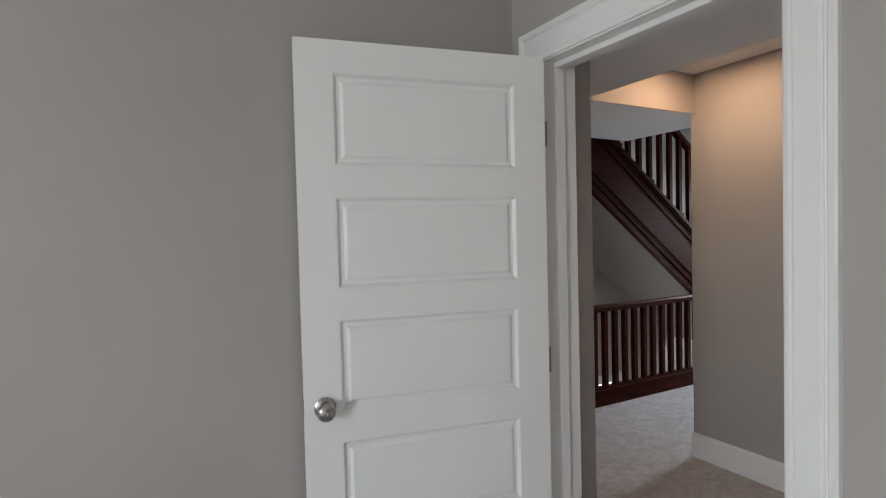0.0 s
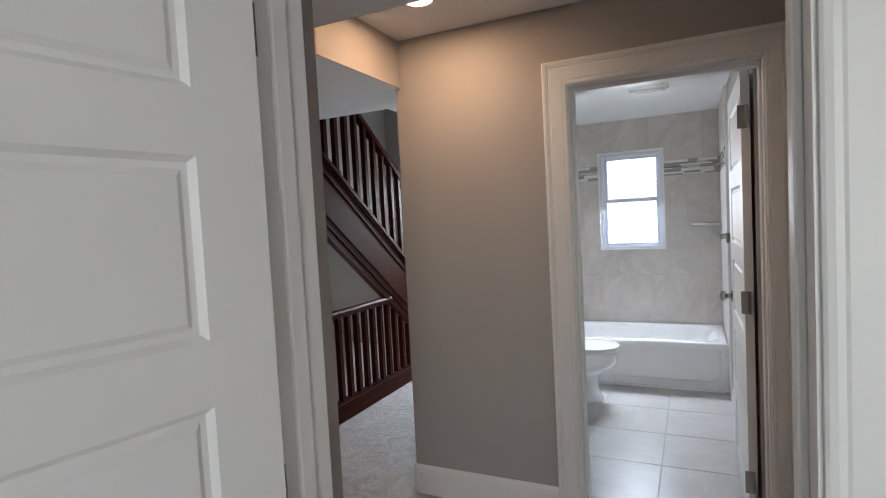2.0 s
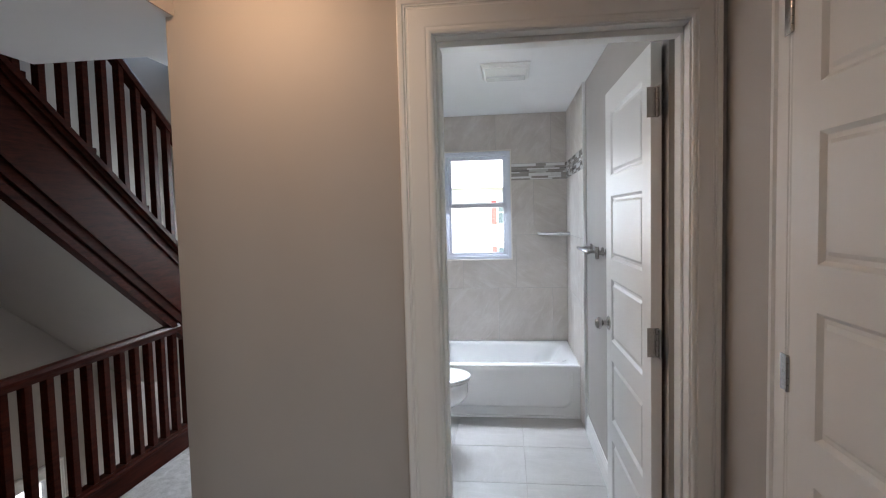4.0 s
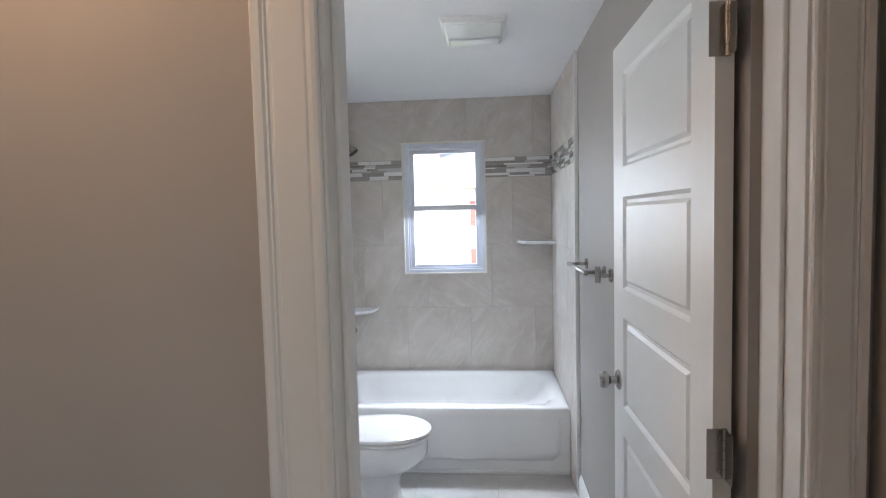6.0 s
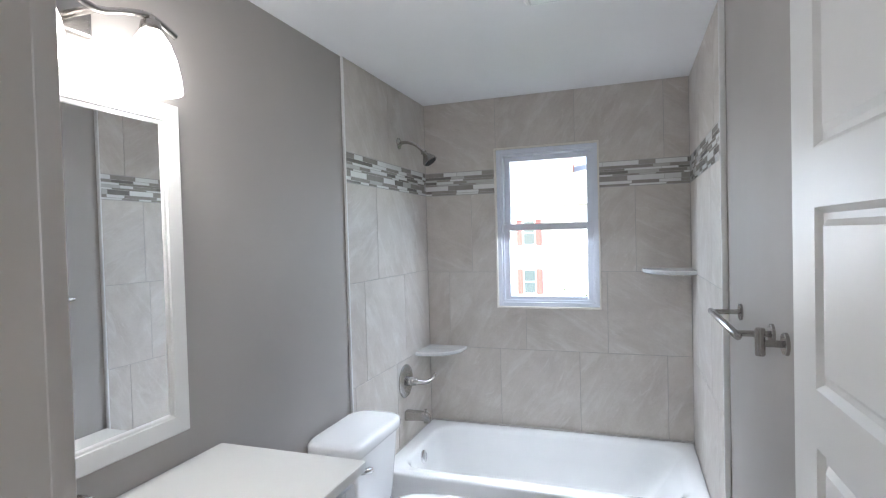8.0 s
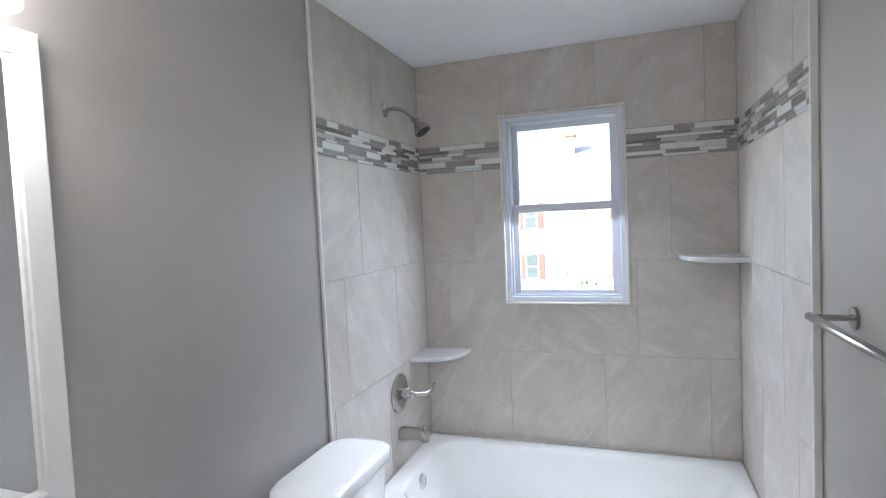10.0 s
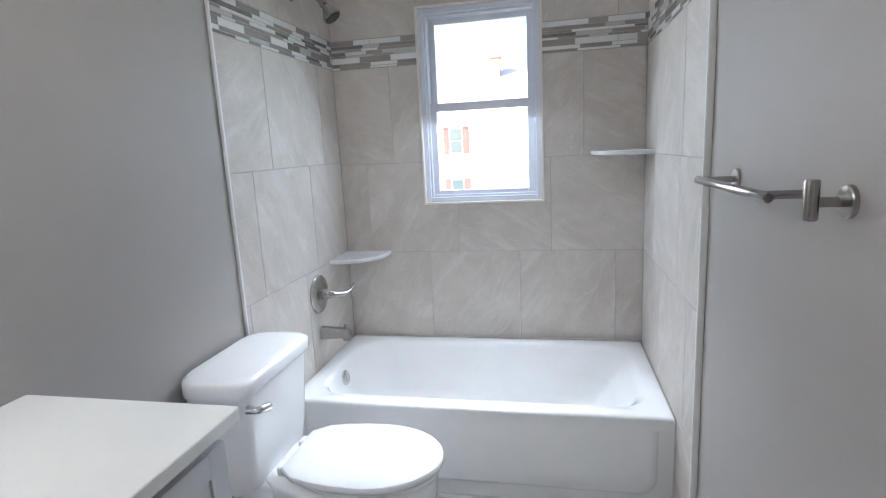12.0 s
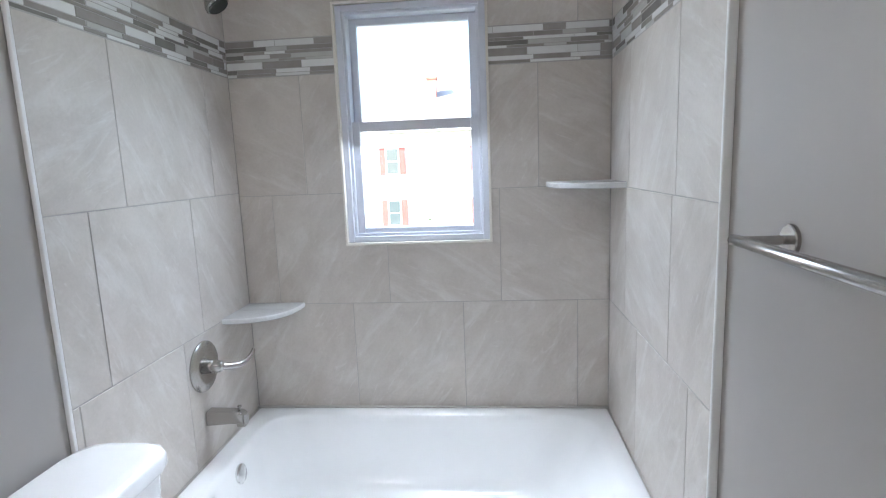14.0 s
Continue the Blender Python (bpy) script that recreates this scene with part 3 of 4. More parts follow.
guard = thing("landing_guard", (3.6, STAIR_Y, 0), "dark mahogany guard rail with square balusters", "railing")
G0, G1 = 2.3, 5.15
part("skirt_board", boxed(G0, STAIR_Y + 0.002, 0.0, 5.3, STAIR_Y + 0.045, 0.125, bevel=0.003), WOOD, guard)
cap = boxed(G0, STAIR_Y - 0.020, 0.125, 5.3, STAIR_Y + 0.055, 0.145, bevel=0.006)
box(cap, G0, STAIR_Y - 0.006, 0.145, 5.3, STAIR_Y + 0.045, 0.165, bevel=0.005)
part("bottom_rail", cap, WOOD, guard)
XE = 4.53
top = loft([[(x, STAIR_Y + 0.012 + w, 0.823 + h) for w, h in ((-0.028, -0.03), (0.028, -0.03), (0.036, -0.008), (0.036, 0.008), (0.024, 0.024), (0.0, 0.028), (-0.024, 0.024), (-0.036, 0.008), (-0.036, -0.008))] for x in (G0, XE)])
part("top_rail", top, WOOD, guard)
post = bmesh.new()
box(post, -0.0205, -0.0205, 0.0, 0.0205, 0.0205, 0.635, bevel=0.002, segments=1)
first = part("baluster", post, WOOD, guard)
first.location = (2.37, STAIR_Y + 0.012, 0.163)
for i in range(1, 18):
    o = first.copy()
    scene.collection.objects.link(o)
    o.location = (2.37 + 0.1172 * i, STAIR_Y + 0.012, 0.163)
for i in range(18, 24):
    x = 2.37 + 0.1172 * i
    part("baluster", boxed(x - 0.0205, STAIR_Y - 0.0085, 0.163, x + 0.0205, STAIR_Y + 0.0325, max(0.2, LOWER(x) + 0.01)), WOOD, guard)

# window on the lower flight
low_win = thing("window_2", (4.18, FAR_Y, -0.76), "white window below the landing, bright with daylight", "window", kind="structure")
LW = Plane("y", FAR_Y, -1)
casing(low_win, LW, 3.87, 4.49, -1.35, -0.18, [(o * 0.8, d) for o, d in CASING])
for u0, u1, z0, z1 in ((3.86, 3.90, -1.35, -0.17), (4.46, 4.50, -1.35, -0.17), (3.90, 4.46, -0.21, -0.17), (3.90, 4.46, -1.35, -1.30), (3.90, 4.46, -0.80, -0.76)):
    part("sash", LW.box(u0, z0, u1, z1, -0.10, -0.05, 0.003), VINYL, low_win)
part("pane", LW.box(3.90, -1.30, 4.46, -0.21, -0.078, -0.074), GLASS, low_win).visible_shadow = False

# ---- tub alcove tiles: grouted beds, tiles follow at the end ----
EAST = Plane("x", BACK + 0.010, -1)
NORTH = Plane("y", LEFT + 0.010, -1)
SOUTH = Plane("y", RIGHT - 0.010, 1)
TILE_END = 5.005
for name, pl, s in (("edge_trim", NORTH, -1), ("edge_trim", SOUTH, 1)):
    solo("trim", pl.box(TILE_END - 0.011, 0.0, TILE_END, BATH_Z, -0.008 if s > 0 else 0.0, 0.0125, 0.003), WHITE, "thin white edge trim beside the wall tiles", "trim", "structure")

# ---- bathroom window ----
win = thing("window_1", (BACK, 2.066, 1.10), "white vinyl double-hung window above the tub", "window", kind="structure")
W0, W1, Z0, Z1 = 1.765, 2.370, 1.107, 2.062
CREAM = gloss("cream_edge_trim", (0.78, 0.74, 0.68), 0.35)
for u0, u1, z0, z1 in ((W0, W0 + 0.010, Z0, Z1), (W1 - 0.010, W1, Z0, Z1), (W0 + 0.010, W1 - 0.010, Z0, Z0 + 0.010), (W0 + 0.010, W1 - 0.010, Z1 - 0.010, Z1)):
    part("edge_strip", EAST.box(u0, z0, u1, z1, -0.02, 0.016, 0.002), CREAM, win, "cream tile edging")


def ring(parent, name, u0, u1, z0, z1, w, d0, d1, material, top=None, bottom=None):
    t, b = top or w, bottom or w
    for x0, x1, a, c in ((u0, u0 + w, z0, z1), (u1 - w, u1, z0, z1), (u0 + w, u1 - w, z0, z0 + b), (u0 + w, u1 - w, z1 - t, z1)):
        part(name, EAST.box(x0, a, x1, c, d0, d1, 0.0025), material, parent)


ring(win, "frame", W0 + 0.010, W1 - 0.010, Z0 + 0.010, Z1 - 0.010, 0.024, -0.14, -0.004, VINYL)
ring(win, "track", W0 + 0.034, W1 - 0.034, Z0 + 0.034, Z1 - 0.034, 0.012, -0.13, -0.018, VINYL)
MEET = 1.586
ring(win, "upper_sash", W0 + 0.046, W1 - 0.046, MEET - 0.01, Z1 - 0.046, 0.030, -0.105, -0.075, VINYL, top=0.028, bottom=0.03)
ring(win, "lower_sash", W0 + 0.042, W1 - 0.042, Z0 + 0.038, MEET + 0.022, 0.034, -0.066, -0.032, VINYL, top=0.04, bottom=0.028)
part("pane", EAST.box(W0 + 0.07, MEET, W1 - 0.07, Z1 - 0.07, -0.092, -0.088), GLASS, win).visible_shadow = False
part("pane", EAST.box(W0 + 0.07, Z0 + 0.06, W1 - 0.07, MEET, -0.052, -0.048), GLASS, win).visible_shadow = False

# ---- bathtub ----
tub = thing("bathtub", (5.61, 2.055, 0), "glossy white alcove bathtub with a recessed apron", "bathtub")
TX0, TX1, TY0, TY1, RIM = 5.218, 5.999, RIGHT + 0.001, LEFT - 0.001, 0.397
rings = [rounded(TX0, TY0, TX1, TY1, 0.345, 0.006), rounded(TX0, TY0, TX1, TY1, RIM - 0.012, 0.008), rounded(TX0 + 0.004, TY0 + 0.004, TX1 - 0.004, TY1 - 0.004, RIM - 0.003, 0.01), rounded(TX0 + 0.014, TY0 + 0.012, TX1 - 0.012, TY1 - 0.012, RIM, 0.014)]
for e, z, r, f, left in ((0.085, RIM - 0.002, 0.13, 0.06, 0.075), (0.093, RIM - 0.010, 0.14, 0.075, 0.082), (0.100, RIM - 0.030, 0.15, 0.10, 0.088), (0.118, 0.25, 0.15, 0.17, 0.105), (0.14, 0.14, 0.15, 0.25, 0.125), (0.17, 0.095, 0.14, 0.31, 0.155), (0.24, 0.08, 0.10, 0.40, 0.22)):
    rings.append(rounded(TX0 + e * 0.9, TY0 + f, TX1 - e * 0.72, TY1 - left, z, r))
part("basin", loft(rings, cap=(False, True)), ENAMEL, tub, smooth=50)
apron = bmesh.new()
ys = [TY0, TY0 + 0.03, TY1 - 0.03, TY1]
box(apron, TX0 + 0.012, TY0, 0.0, TX0 + 0.05, TY1, 0.345)
part("apron", apron, ENAMEL, tub)
face = loft([[(TX0 + q, y, z) for (_, y, z) in [(0, p[0], p[1]) for p in rounded(TY0 + 0.0 + e, 0.045 + e * 0.6, TY1 - e, 0.45 + 0.1, 0, 0.07)]] for q, e in ((0.011, 0.055), (0.003, 0.068), (0.001, 0.085))], cap=(False, True))
bmesh.ops.bisect_plane(face, geom=[*face.verts, *face.edges, *face.faces], plane_co=(0, 0, RIM - 0.02), plane_no=(0, 0, 1), clear_outer=True)
part("apron_panel", face, ENAMEL, tub, smooth=60)
part("toe_edge", boxed(TX0 - 0.002, TY0, 0.0, TX0 + 0.03, TY1, 0.018, bevel=0.004), ENAMEL, tub)
part("overflow_plate", lathe((5.597, TY1 - 0.094, 0.325), (0, -1, 0.12), [(0, 0), (0, 0.036), (0.006, 0.036), (0.011, 0.030), (0.012, 0.0)], 28), CHROME, tub, "round chrome overflow plate", 40)
part("drain", lathe((5.60, TY1 - 0.30, 0.081), (0, 0, 1), [(0, 0), (0, 0.032), (0.003, 0.03), (0.004, 0)], 24), CHROME, tub, "chrome drain", 40)
solo("trim", boxed(5.985, RIGHT, RIM - 0.001, 6.0, LEFT, RIM + 0.006, bevel=0.002), GROUT, "beige caulk bead along the tub edge", "caulk", "structure")

# ---- shower fittings ----
PX = 5.597
WY = LEFT - 0.0005
shower = thing("wall_shower", (PX, WY, 2.065), "brushed nickel shower head on a curved arm", "shower head")
part("escutcheon", lathe((PX, WY, 2.065), (0, -1, 0), [(0, 0), (0, 0.032), (0.004, 0.031), (0.010, 0.020), (0.014, 0.012), (0.014, 0)]), NICKEL, shower, smooth=40)
part("arm", tube(bend([(PX, WY, 2.065), (PX, WY - 0.05, 2.068), (PX, WY - 0.10, 2.050), (PX, WY - 0.145, 2.010)]), 0.009), NICKEL, shower, smooth=60)
part("head", lathe((PX, WY - 0.140, 2.017), (0, -0.55, -0.80), [(0, 0), (0, 0.014), (0.014, 0.017), (0.020, 0.013), (0.028, 0.016), (0.05, 0.030), (0.068, 0.040), (0.076, 0.041), (0.080, 0.037), (0.080, 0)]), NICKEL, shower, smooth=40)
part("nozzle_face", lathe((PX, WY - 0.1855, 1.951), (0, -0.55, -0.80), [(0, 0), (0, 0.034), (0.004, 0.032), (0.004, 0)]), BLACK, shower, "dark rubber nozzle face")

valve = thing("shower_valve", (PX, WY, 0.74), "round brushed nickel shower valve with a curved lever", "shower valve")
part("plate", lathe((PX, WY, 0.742), (0, -1, 0), [(0, 0), (0, 0.092), (0.005, 0.092), (0.010, 0.086), (0.012, 0.074), (0.017, 0.066), (0.019, 0.050), (0.014, 0.042), (0.014, 0)], 36), NICKEL, valve, smooth=40)
part("hub", lathe((PX, WY, 0.742), (0, -1, 0), [(0.012, 0), (0.012, 0.026), (0.038, 0.024), (0.040, 0.022), (0.042, 0.024), (0.066, 0.021), (0.075, 0.014), (0.078, 0)], 24), NICKEL, valve, smooth=40)
part("lever", tube(bend([(PX, WY - 0.058, 0.742), (PX + 0.02, WY - 0.085, 0.735), (PX + 0.05, WY - 0.115, 0.732), (PX + 0.085, WY - 0.135, 0.748), (PX + 0.105, WY - 0.142, 0.770)]), [0.016 - 0.0004 * i for i in range(25)], 12), NICKEL, valve, smooth=60)

spout = thing("tub_spout", (PX, WY, 0.55), "brushed nickel tub spout with a diverter pin", "tub spout")
sp = loft([[(PX + sx * w, WY - y, z + zz) for sx, zz in ((-1, -h), (1, -h), (1, h * 0.6), (0.7, h), (-0.7, h), (-1, h * 0.6))] for y, w, z, h in ((0.0, 0.027, 0.552, 0.027), (0.012, 0.026, 0.552, 0.026), (0.09, 0.024, 0.555, 0.023), (0.125, 0.023, 0.552, 0.022), (0.140, 0.021, 0.546, 0.016))])
bmesh.ops.bevel(sp, geom=list(sp.edges), offset=0.003, segments=2, affect="EDGES")
part("body", sp, NICKEL, spout, smooth=40)
part("outlet", boxed(PX - 0.016, WY - 0.140, 0.516, PX + 0.016, WY - 0.108, 0.545, bevel=0.004), NICKEL, spout)
part("diverter", lathe((PX, WY - 0.118, 0.575), (0, 0, 1), [(0, 0), (0, 0.004), (0.012, 0.004), (0.013, 0.007), (0.018, 0.007), (0.019, 0)], 12), NICKEL, spout, smooth=40)


def corner_shelf(at, sx, sy, r, label):
    rim = [(r * math.cos(radians(t)) ** 0.8, r * math.sin(radians(t)) ** 0.8) for t in range(0, 91, 6)]
    outline = [(0, 0), *rim]
    rows = [[(at[0] + sx * x * k, at[1] + sy * y * k, at[2] + z) for x, y in outline] for z, k in ((-0.022, 0.975), (-0.018, 0.995), (-0.004, 1.0), (0.0, 0.985))]
    solo("corner_shelf", loft(rows), SHELFSTONE, label, "shelf", smooth=40)


corner_shelf((BACK, LEFT, 0.868), -1, -1, 0.245, "white marble corner shelf between the tiles")
corner_shelf((BACK, RIGHT, 1.342), -1, 1, 0.250, "white marble corner shelf beside the window")

# ---- towel bar and hook ----
PY = RIGHT - 0.018
bar = thing("towel_bar", (4.60, PY, 1.280), "brushed nickel towel bar on round posts", "towel bar")
for x in (4.764, 4.376):
    p = part("post", lathe((x, PY, 1.280), (0, 1, 0), [(0, 0), (0, 0.026), (0.006, 0.026), (0.008, 0.024), (0.008, 0.0078), (0.085, 0.0078), (0.085, 0)], 26), NICKEL, bar, smooth=40)
part("bar", tube([(4.785, PY + 0.085, 1.280), (4.782, PY + 0.085, 1.280), (4.334, PY + 0.085, 1.280), (4.331, PY + 0.085, 1.280)], [0.008, 0.0098, 0.0098, 0.008], 18), NICKEL, bar, smooth=40)
hook = thing("robe_hook", (4.255, PY, 1.280), "brushed nickel robe hook beside the towel bar", "robe hook")
part("post", lathe((4.251, PY, 1.280), (0, 1, 0), [(0, 0), (0, 0.026), (0.007, 0.026), (0.009, 0.024), (0.009, 0.008), (0.052, 0.008), (0.052, 0)], 26), NICKEL, hook, smooth=40)
part("peg", tube([(4.251, PY + 0.054, 1.252), (4.251, PY + 0.054, 1.255), (4.251, PY + 0.054, 1.312), (4.251, PY + 0.054, 1.315)], [0.0095, 0.0108, 0.0108, 0.0095], 18), NICKEL, hook, smooth=40)

# ---- toilet ----
toilet = thing("toilet", (4.825, 2.45, 0), "white two-piece toilet with the lid closed", "toilet")
CX = 4.808


def egg(y0, y1, w, z, k=28, sq=0.86):
    """A ring that is round in front (low y) and blunter behind."""
    out = []
    cy, ry = (y0 + y1) / 2, (y1 - y0) / 2
    for i in range(k):
        t = 2 * math.pi * i / k
        c, s_ = math.cos(t), math.sin(t)
        e = sq if s_ > 0 else 1.0
        out.append((CX + w * math.copysign(abs(c) ** e, c), cy + ry * math.copysign(abs(s_) ** e, s_), z))
    return out


part("bowl", loft([egg(y0, 2.66, w, z) for y0, w, z in ((2.205, 0.122, 0.0), (2.205, 0.122, 0.022), (2.222, 0.110, 0.045), (2.236, 0.102, 0.10), (2.238, 0.100, 0.16), (2.220, 0.110, 0.205), (2.170, 0.140, 0.238), (2.118, 0.168, 0.272), (2.094, 0.180, 0.302), (2.088, 0.183, 0.330), (2.087, 0.184, 0.372), (2.088, 0.182, 0.394), (2.098, 0.174, 0.400))]), CHINA, toilet, smooth=60)
part("shelf", boxed(CX - 0.14, 2.50, 0.33, CX + 0.14, 2.80, 0.395, bevel=0.025, segments=3), CHINA, toilet, smooth=50)
part("trapway", tube(bend([(CX - 0.075, 2.42, 0.12), (CX - 0.08, 2.52, 0.25), (CX - 0.08, 2.60, 0.30), (CX - 0.08, 2.66, 0.22), (CX - 0.08, 2.68, 0.06)]), 0.052, 16), CHINA, toilet, smooth=80)
part("rear_foot", boxed(CX - 0.10, 2.58, 0.0, CX + 0.10, 2.76, 0.34, bevel=0.03, segments=3), CHINA, toilet, smooth=50)
part("seat", loft([egg(2.078, 2.545, 0.178, 0.404), egg(2.072, 2.548, 0.183, 0.409), egg(2.072, 2.548, 0.183, 0.418), egg(2.078, 2.545, 0.178, 0.421)]), PLASTIC, toilet, smooth=50)


def lid_ring(e, z):
    """A seat lid: round in front, straight behind with clipped corners."""
    w, y0, y1 = 0.186 - e, 2.067 + e, 2.560 - e
    cy = 2.30
    pts = [(w * math.cos(t), cy + (cy - y0) * math.sin(t)) for t in (math.pi + math.pi * i / 20 for i in range(21))]
    pts += [(w * 0.985, cy + 0.07), (w * 0.93, cy + 0.14), (w * 0.84, cy + 0.205), (w * 0.60, y1), (-w * 0.60, y1), (-w * 0.84, cy + 0.205), (-w * 0.93, cy + 0.14), (-w * 0.985, cy + 0.07)]
    return [(CX + x, y, z) for x, y in pts]


part("lid", loft([lid_ring(e, z) for e, z in ((0.005, 0.424), (0.0, 0.428), (0.0, 0.437), (0.004, 0.4425), (0.016, 0.4465), (0.06, 0.4485), (0.12, 0.4490))]), CHINA, toilet, smooth=35)
for s in (-1, 1):
    part("hinge_cap", boxed(CX + s * 0.075 - 0.022, 2.548, 0.40, CX + s * 0.075 + 0.022, 2.585, 0.432, bevel=0.007, segments=3), PLASTIC, toilet, smooth=50)
part("tank", loft([rounded(CX - w, y0, CX + w - 0.006, 2.795, z, r) for w, y0, z, r in ((0.165, 2.636, 0.385, 0.05), (0.196, 2.616, 0.394, 0.055), (0.206, 2.606, 0.46, 0.055), (0.222, 2.585, 0.722, 0.055))]), CHINA, toilet, smooth=50)
part("tank_lid", loft([rounded(CX - 0.230 - e, 2.578 - e, CX + 0.222 + e, 2.798, z, 0.062, 3) for e, z in ((-0.004, 0.716), (0.004, 0.718), (0.007, 0.726), (0.007, 0.752), (0.003, 0.761), (-0.006, 0.766), (-0.03, 0.768))]), CHINA, toilet, smooth=50)
lever = part("flush_lever", tube(bend([(CX - 0.195, 2.590, 0.678), (CX - 0.195, 2.562, 0.678), (CX - 0.180, 2.552, 0.676), (CX - 0.145, 2.550, 0.668)], 4), [0.014, 0.013, 0.012, 0.011, 0.011, 0.011, 0.011, 0.011, 0.012, 0.012, 0.013, 0.013, 0.011], 10), CHROME, toilet, "chrome flush lever", 50)
part("supply_hose", tube(bend([(CX - 0.16, 2.80, 0.17), (CX - 0.16, 2.74, 0.17), (CX - 0.17, 2.72, 0.24), (CX - 0.16, 2.70, 0.39)]), 0.006, 8), CHROME, toilet)

# ---- vanity ----
VX0, VX1, VY0, VY1, VT = 3.285, 4.175, 2.345, LEFT + 0.008, 0.897
vanity = thing("vanity_cabinet", (3.735, 2.57, 0), "pale grey shaker vanity cabinet with drawers", "vanity")
body = boxed(VX0, VY0 + 0.02, 0.09, VX1, VY1, VT)
box(body, VX0 + 0.02, VY0 + 0.08, 0.0, VX1 - 0.02, VY1, 0.09)
part("body", body, VANITY, vanity)


def shaker(parent, name, x0, x1, z0, z1, at):
    y = VY0
    f = part(name, boxed(x0, y + 0.008, z0, x1, y + 0.019, z1, bevel=0.001), VANITY, parent)
    w = 0.05
    for a0, a1, c0, c1 in ((x0, x0 + w, z0, z1), (x1 - w, x1, z0, z1), (x0 + w, x1 - w, z0, z0 + w), (x0 + w, x1 - w, z1 - w, z1)):
        part("rail", boxed(a0, y, c0, a1, y + 0.0085, c1, bevel=0.0012, segments=1), VANITY, f)
    part("knob", lathe((at[0], y + 0.008 if name == "drawer" else y, at[1]), (0, -1, 0), [(0, 0), (0, 0.008), (0.004, 0.006), (0.016, 0.0055), (0.020, 0.010), (0.025, 0.015), (0.029, 0.014), (0.032, 0.008), (0.032, 0)], 20), NICKEL, f, "brushed nickel knob", 40)


D0 = 3.925
for z0, z1 in ((0.645, 0.862), (0.385, 0.630), (0.110, 0.370)):
    shaker(vanity, "drawer", D0, VX1 - 0.006, z0, z1, ((D0 + VX1) / 2, (z0 + z1) / 2))
shaker(vanity, "cabinet_door", VX0 + 0.008, 3.598, 0.110, 0.862, (3.56, 0.72))
shaker(vanity, "cabinet_door", 3.604, D0 - 0.006, 0.110, 0.862, (3.64, 0.72))
top = thing("countertop", (3.74, 2.57, VT), "white cultured marble vanity top with a basin", "countertop")
slab = bmesh.new()
outer = rounded(VX0 - 0.005, 2.318, 4.190, VY1, 0, 0.006, 7)
hole = [(3.64 + 0.18 * math.cos(2 * math.pi * (i - 3.5) / 32 + math.pi / 4), 2.555 + 0.14 * math.sin(2 * math.pi * (i - 3.5) / 32 + math.pi / 4)) for i in range(32)]
lev = lambda pts, z: [(p[0], p[1], z) for p in pts]
shrink = lambda k: [(3.64 + (x - 3.64) * k, 2.555 + (y - 2.555) * k) for x, y in hole]
loft([lev(outer, VT), lev(outer, VT + 0.024), lev(rounded(VX0 - 0.003, 2.320, 4.188, VY1 - 0.002, 0, 0.006, 7), VT + 0.026), lev(shrink(1.03), VT + 0.026), lev(hole, VT + 0.022)], cap=(False, False), bm=slab)
bowl = loft([lev(hole, VT + 0.022), lev(shrink(0.93), VT - 0.02), lev(shrink(0.8), VT - 0.075), lev(shrink(0.5), VT - 0.11), lev(shrink(0.1), VT - 0.118)], cap=(False, True))
part("slab", slab, TOP, top, smooth=35)
part("basin", bowl, TOP, top, smooth=60)
faucet = thing("faucet", (3.64, 2.735, VT + 0.026), "brushed nickel basin faucet", "faucet")
part("base", lathe((3.64, 2.735, VT + 0.024), (0, 0, 1), [(0, 0), (0, 0.028), (0.006, 0.027), (0.01, 0.02), (0.09, 0.017), (0.1, 0.012), (0.1, 0)]), NICKEL, faucet, smooth=40)
part("spout", tube(bend([(3.64, 2.735, VT + 0.09), (3.64, 2.70, VT + 0.125), (3.64, 2.64, VT + 0.125), (3.64, 2.61, VT + 0.10)]), 0.011), NICKEL, faucet, smooth=60)
part("handle", tube(bend([(3.64, 2.735, VT + 0.12), (3.64, 2.745, VT + 0.15), (3.64, 2.70, VT + 0.165)]), 0.007), NICKEL, faucet, smooth=60)

# ---- mirror and vanity light ----
MY = LEFT + 0.010
mirror = thing("wall_mirror", (3.745, MY, 1.47), "rectangular mirror in a wide white frame", "mirror")
M0, M1, N0, N1, F = 3.435, 4.048, 1.018, 1.925, 0.058
NW = Plane("y", MY, -1)
prof = [(0.0, 0.0), (0.0, 0.022), (0.004, 0.025), (F - 0.012, 0.021), (F - 0.010, 0.016), (F - 0.004, 0.015), (F, 0.011), (F, 0.0)]
for p0, p1 in (((M0, N0), (M1, N0)), ((M1, N0), (M1, N1)), ((M1, N1), (M0, N1)), ((M0, N1), (M0, N0))):
    cx, cz = (M0 + M1) / 2, (N0 + N1) / 2
    rows = []
    for u, z in (p0, p1):
        su, sz = (1 if u < cx else -1), (1 if z < cz else -1)
        rows.append([NW(u + su * o, z + sz * o, dd) for o, dd in prof])
    part("frame", loft(rows), WHITE, mirror)
part("glass", NW.box(M0 + F - 0.004, N0 + F - 0.004, M1 - F + 0.004, N1 - F + 0.004, 0.004, 0.010), MIRROR, mirror, "silvered mirror glass")

